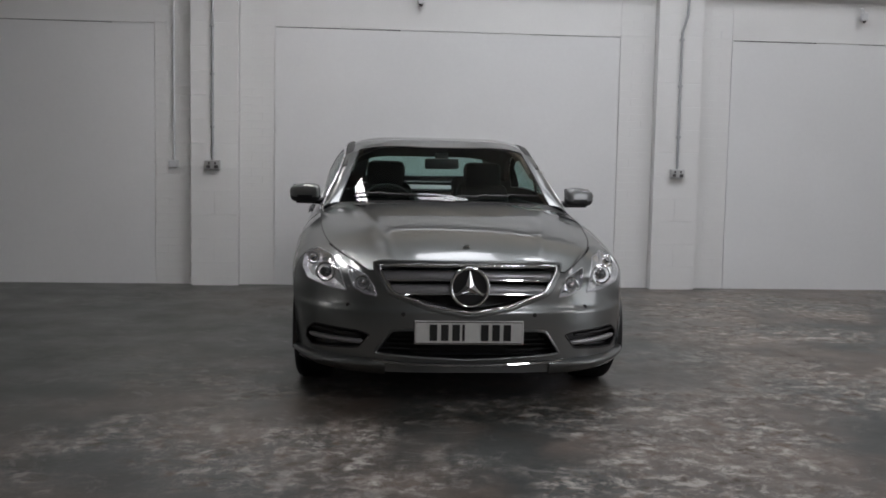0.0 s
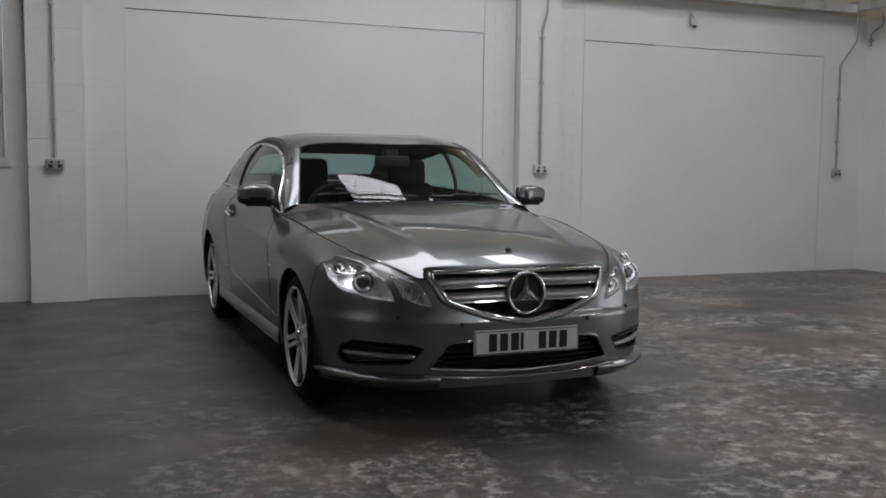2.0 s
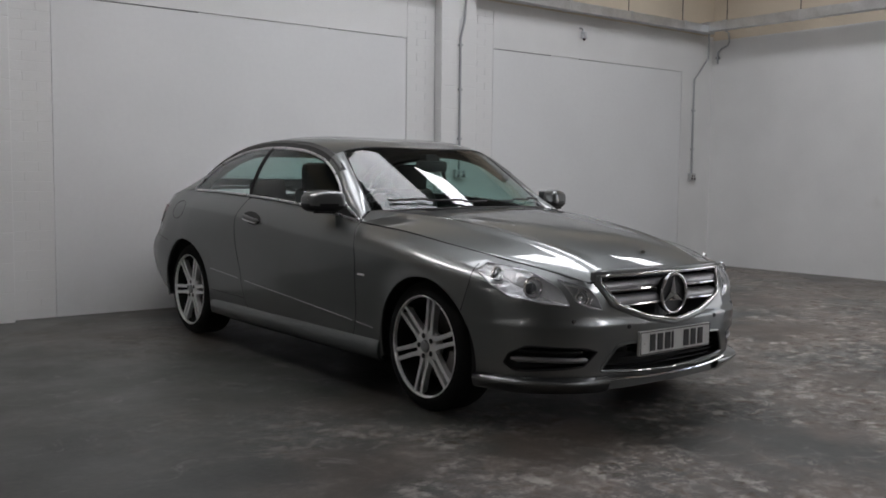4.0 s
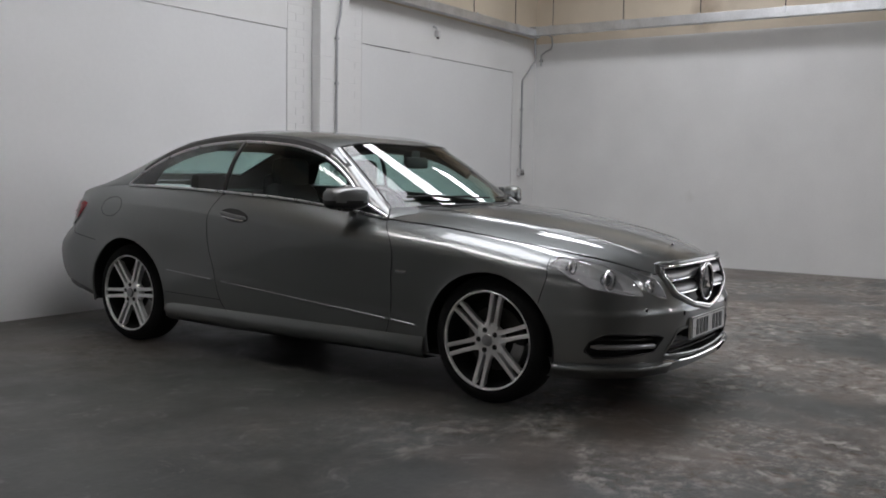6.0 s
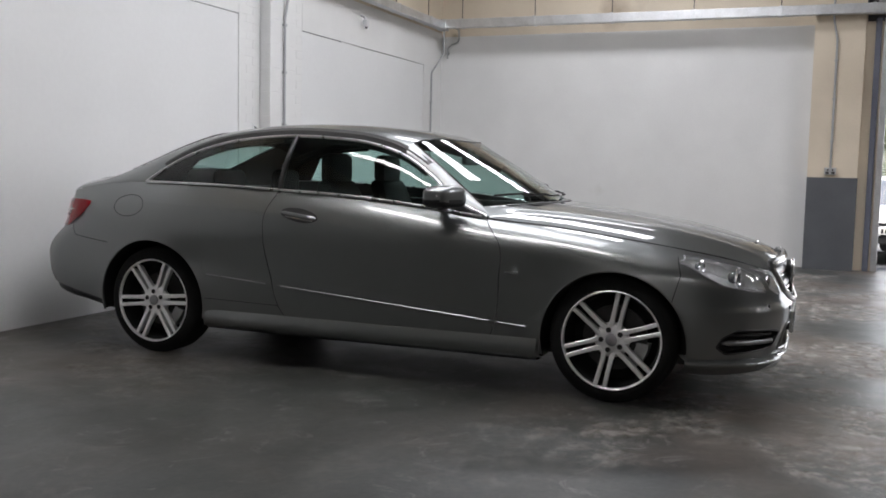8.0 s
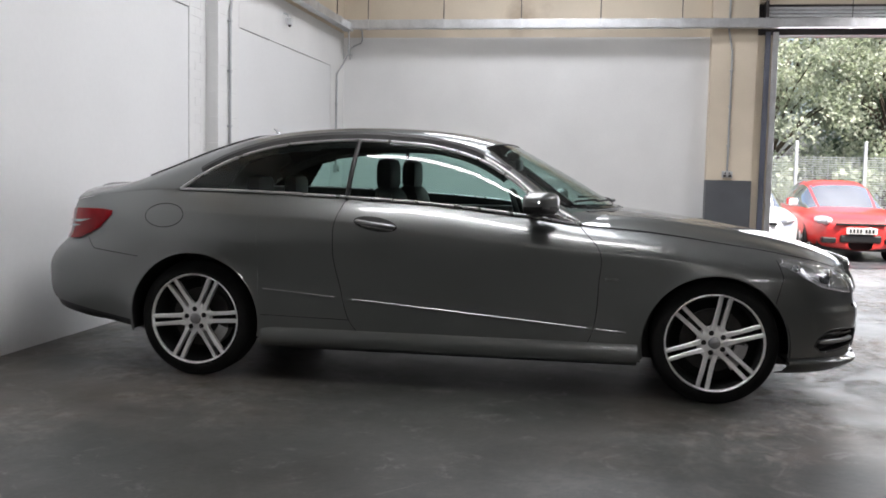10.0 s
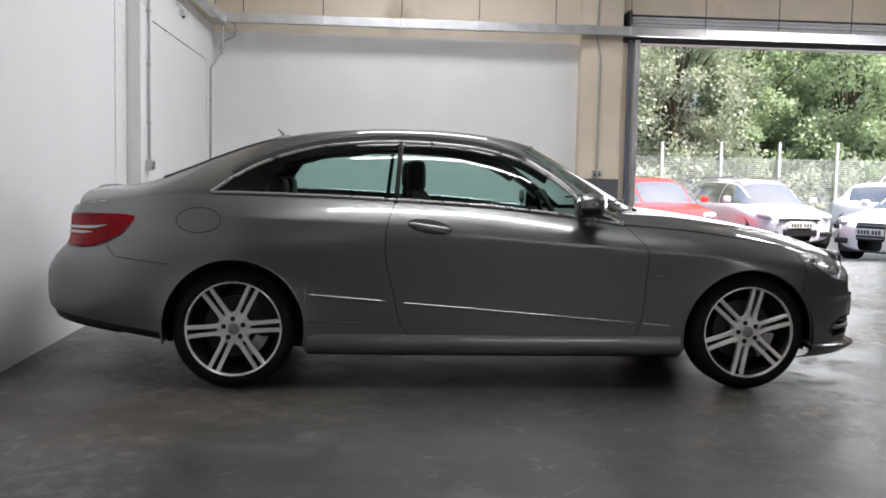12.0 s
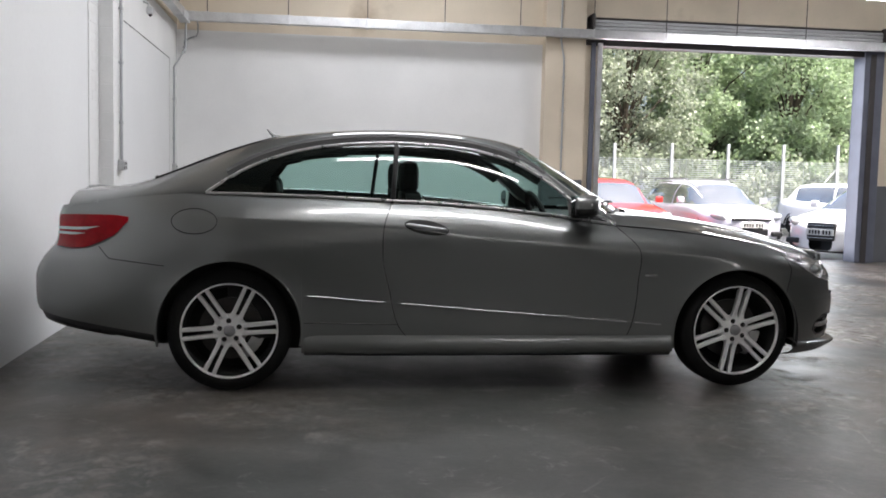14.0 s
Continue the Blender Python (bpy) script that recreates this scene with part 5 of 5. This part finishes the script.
for i, (x, y, h, wd, lf, size) in enumerate([
        (25.5, 4.5, 8.0, 2.6, 0, 0.13), (25.0, 0.8, 8.4, 2.7, 0, 0.13), (25.3, -2.6, 8.0, 2.6, 0, 0.13), (26.5, -5.6, 7.2, 2.3, 1, 0.15),
        (25.6, -8.6, 6.8, 2.4, 1, 0.15), (27.5, -11.6, 7.6, 2.5, 1, 0.15), (29.5, -3.8, 9.2, 2.8, 2, 0.17), (30, -8.5, 8.6, 2.8, 2, 0.17), (26.0, -15.0, 6.2, 2.2, 0, 0.18)]):
    tree(x, y, h, wd, LEAF[lf], size * 0.8, 120, 260, 100 + i, ("dense grey-green broadleaf tree", "light green broadleaf tree with gaps", "dark green tree behind the others")[lf] + " behind the yard fence")
rng = np.random.default_rng(7)
cs = np.stack([rng.uniform(22.0, 23.6, 210), rng.uniform(-17, 8, 210), rng.uniform(-0.2, 1.7, 210)], -1)
v, f = leaves(cs, rng.uniform(0.3, 0.6, 210), 110, 0.15, rng)
tagged(leaf_mesh("undergrowth", v, f, LEAF[0]), "tangled green undergrowth behind the fence", "bushes", kind="stuff")

fence = thing("fence", "galvanised post and wire mesh fence round the yard", "fence", (21.4, 0, -0.3))
for k in range(13):
    y = 7.8 - 1.74 * k
    part("post", box(-0.04, 0.04, y - 0.04, y + 0.04, 0, 2.47 + 0.03 * max(0, k - 5), bevel=0.008), FENCE, fence, "grey steel post")
part("brace", tube([(0, -7.83, 1.85), (0, -7.0, 0.9)], 0.025, 6), FENCE, fence)
bm = bmesh.new()
for k in range(34):
    tube([(0.05, 8, 0.06 + k * 0.06), (0.05, -15, 0.06 + k * 0.06)], 0.0095, 4, bm)
for k in range(118):
    tube([(0.055, 8 - k * 0.195, 0.04), (0.055, 8 - k * 0.195, 2.08)], 0.005, 4, bm)
tagged(part("mesh_panel", bm, WIRE, fence), "wire mesh", kind="stuff")


def parked_car(paint, at, turn, label, length=4.1, width=1.74, height=1.45, roof_end=1.75, grille_wide=0.35, bars=False):
    """A parked hatchback or estate: body, glazed cabin, roof, wheels, lamps, grille, plate and mirrors."""
    c = thing("parked_car", label, "car", at, turn, "parked cars")
    hl, hw = length / 2, width / 2
    zt = curve((-hl, 0.62), (-hl + 0.15, 0.74), (-hl + 0.9, 0.92), (-hl + 1.3, 0.97), (0.5, 0.99), (hl - 0.25, 1.0), (hl, 0.9))
    ys = np.concatenate([-hl + 0.45 * (1 - np.cos(np.linspace(0, math.pi / 2, 14))), np.linspace(-hl + 0.5, hl - 0.45, 30), hl - 0.4 * (1 - np.sin(np.linspace(0, math.pi / 2, 10)))])
    w = hw * np.where(ys < 0, (1 - np.clip((-ys - hl + 0.8) / 0.82, 0, 1) ** 2.6) ** 0.5, (1 - np.clip((ys - hl + 0.7) / 0.75, 0, 1) ** 2.6) ** 0.5)
    q = np.linspace(-math.pi / 2, math.pi * 1.5, 49)
    top, bot = zt(ys), 0.22
    cz, hz = (top + bot) / 2, (top - bot) / 2
    X = w[:, None] * np.sign(np.cos(q)) * np.abs(np.cos(q)) ** 0.42
    Z = cz[:, None] + hz[:, None] * np.sign(np.sin(q)) * np.abs(np.sin(q)) ** 0.5
    body = sheet("body", np.stack([X, np.broadcast_to(ys[:, None], X.shape), Z], -1), paint, c)
    # cabin: glass all round, painted roof and pillars
    y0, y1 = -hl + 1.05, roof_end
    rz = curve((y0, 0.93), (y0 + 0.35, 1.15), (y0 + 0.8, height - 0.06), (y0 + 1.3, height), (y1 - 0.6, height - 0.03), (y1 - 0.25, height - 0.12), (y1, 1.0))
    cy = np.linspace(y0, y1, 50)
    q = np.linspace(0, math.pi, 33)
    base = 0.90
    cw = hw * (0.90 - 0.10 * np.abs((cy - 0.3) / 1.6) ** 2)
    e = np.sin(q) ** 0.62
    CX = cw[:, None] * np.sign(np.cos(q)) * np.abs(np.cos(q)) ** 0.5 * (1 - 0.18 * e)
    CZ = base + (rz(cy) - base)[:, None] * e
    C = np.stack([CX, np.broadcast_to(cy[:, None], CX.shape), CZ], -1)
    fz = cells((CZ - base) / (rz(cy) - base)[:, None])
    yy = cells(C[..., 1])
    roof_ = (fz > 0.90) & (yy > y0 + 0.72) & (yy < y1 - 0.25)
    post = (fz <= 0.90) & ((np.abs(yy - (y0 + 1.35)) < 0.03) | (yy > y1 - 0.35) & (np.abs(cells(CX)) > 0.45))
    side = np.abs(cells(CX)) > hw * 0.58
    pillar = (np.abs(fz - 0.86) < 0.06) & side
    sheet("roof", C, paint, c, roof_ | post | pillar)
    sheet("cabin_glass", C, CAR_GLASS, c, ~(roof_ | post | pillar), label="dark glossy windows")
    for yw in (-hl + 0.8, hl - 0.75):
        for k in (-1, 1):
            wh = new("wheel")
            wh.parent = c
            wh.location = (k * (hw - 0.02), yw, 0.31)
            bm = bmesh.new()
            tube([(k * 0.012, 0, 0), (k * -0.2, 0, 0)], 0.31, 28, bm)
            part("tyre", bm, RUBBER_AND_SHADE, wh, smooth=True)
            part("rim", tube([(k * 0.016, 0, 0), (k * 0.006, 0, 0)], 0.2, 24), DISC, wh, "grey alloy rim")
            for i in range(5):
                a = 2 * math.pi * i / 5
                part("spoke", tube([(k * 0.02, 0.03 * math.cos(a), 0.03 * math.sin(a)), (k * 0.018, 0.19 * math.cos(a), 0.19 * math.sin(a))], 0.018, 6), ALLOY, wh)
            part("arch", tube([(k * -0.005, 0.355 * math.cos(a), 0.355 * math.sin(a)) for a in np.linspace(0, math.pi, 18)], 0.022, 6), BLACK, wh)
    for k in (-1, 1):
        bm = bmesh.new()
        bmesh.ops.create_uvsphere(bm, u_segments=16, v_segments=10, radius=1.0)
        for vtx in bm.verts:
            vtx.co = Vector((k * (hw - 0.30) + vtx.co.x * 0.19, -hl + 0.235 + vtx.co.y * 0.16 + abs(vtx.co.x * 0.08), 0.715 + vtx.co.z * 0.085 + vtx.co.x * k * 0.03))
        part("headlamp", bm, CLEAR_LENS, c, "clear headlamp", smooth=True)
        bm = box(k * (hw + 0.07) - 0.08, k * (hw + 0.07) + 0.08, y0 + 0.38, y0 + 0.48, 0.96, 1.09, bevel=0.03)
        part("door_mirror", bm, paint, c, smooth=True)
        part("fog_intake", box(k * (hw - 0.33) - 0.12, k * (hw - 0.33) + 0.12, -hl + 0.02, -hl + 0.2, 0.33, 0.43, bevel=0.02), BLACK, c)
    if bars:
        part("grille", box(-0.27, 0.27, -hl - 0.025, -hl + 0.1, 0.40, 0.72, bevel=0.04), BLACK, c, "tall black grille")
        for i in range(5):
            part("grille_bar", box(-0.25, 0.25, -hl - 0.031, -hl - 0.02, 0.45 + i * 0.055, 0.458 + i * 0.055), CHROME, c)
    else:
        part("grille", box(-grille_wide, grille_wide, -hl - 0.012, -hl + 0.1, 0.34, 0.48, bevel=0.03), BLACK, c, "black lower grille")
        part("upper_grille", box(-0.42, 0.42, -hl + 0.0, -hl + 0.1, 0.645, 0.69, bevel=0.012), BLACK, c)
    pl = part("number_plate", box(-0.26, 0.26, -hl - 0.042, -hl - 0.03, 0.50, 0.61, bevel=0.004), PLATE, c, "white number plate")
    for i in range(7):
        x = -0.19 + 0.058 * i + (0.03 if i > 3 else 0)
        part("plate_bar", box(x - 0.018, x + 0.018, -hl - 0.0455, -hl - 0.0415, 0.52, 0.59), INK, pl)
    part("plate_mount", box(-0.2, 0.2, -hl - 0.032, -hl + 0.1, 0.52, 0.6), BLACK, c)
    part("underbody", box(-hw * 0.8, hw * 0.8, -hl + 0.25, hl - 0.25, 0.18, 0.4), BLACK, c)
    return c


CAR_GLASS = material("dark_car_glass", (0.47, 0.47, 0.45), 0.05, 0.85, var=0.1, scale=2, fine=20, coat=1.0)
RED = material("red_car_paint", (0.62, 0.035, 0.03), 0.3, var=0.04, scale=3, fine=90, coat=1.0)
SILVER = material("pale_silver_car_paint", (0.78, 0.79, 0.82), 0.32, 0.3, var=0.04, scale=3, fine=90, coat=1.0)
MAUVE = material("grey_violet_car_paint", (0.66, 0.64, 0.72), 0.32, 0.3, var=0.04, scale=3, fine=90, coat=1.0)
WHITE_CAR = material("white_car_paint", (0.84, 0.84, 0.85), 0.3, var=0.03, scale=3, fine=90, coat=1.0)
YARD = -0.30
parked_car(SILVER, (14.1, 3.4, YARD), -90, "pale silver hatchback parked in the yard, nose to the building", 4.2, 1.76)
parked_car(RED, (14.6, 1.45, YARD), -90, "bright red hatchback parked in the yard, nose to the building", 4.0, 1.72)
estate = parked_car(MAUVE, (15.4, -1.1, YARD), -90, "silver-mauve estate car with roof rails parked in the yard", 4.7, 1.78, 1.46, 2.2)
for k in (-1, 1):
    part("roof_rail", tube([(k * 0.56, -0.3, 1.44), (k * 0.57, -0.2, 1.485), (k * 0.57, 1.6, 1.475), (k * 0.56, 1.75, 1.41)], 0.016, 8), SATIN, estate, "silver roof rail", smooth=True)
parked_car(WHITE_CAR, (18.5, -6.8, YARD), -50, "white hatchback parked in the yard by the fence", 4.1, 1.75)
parked_car(WHITE_CAR, (11.75, -3.1, -0.28), -149, "white saloon with a tall black grille parked across the yard", 4.5, 1.8, 1.42, 1.9, bars=True)
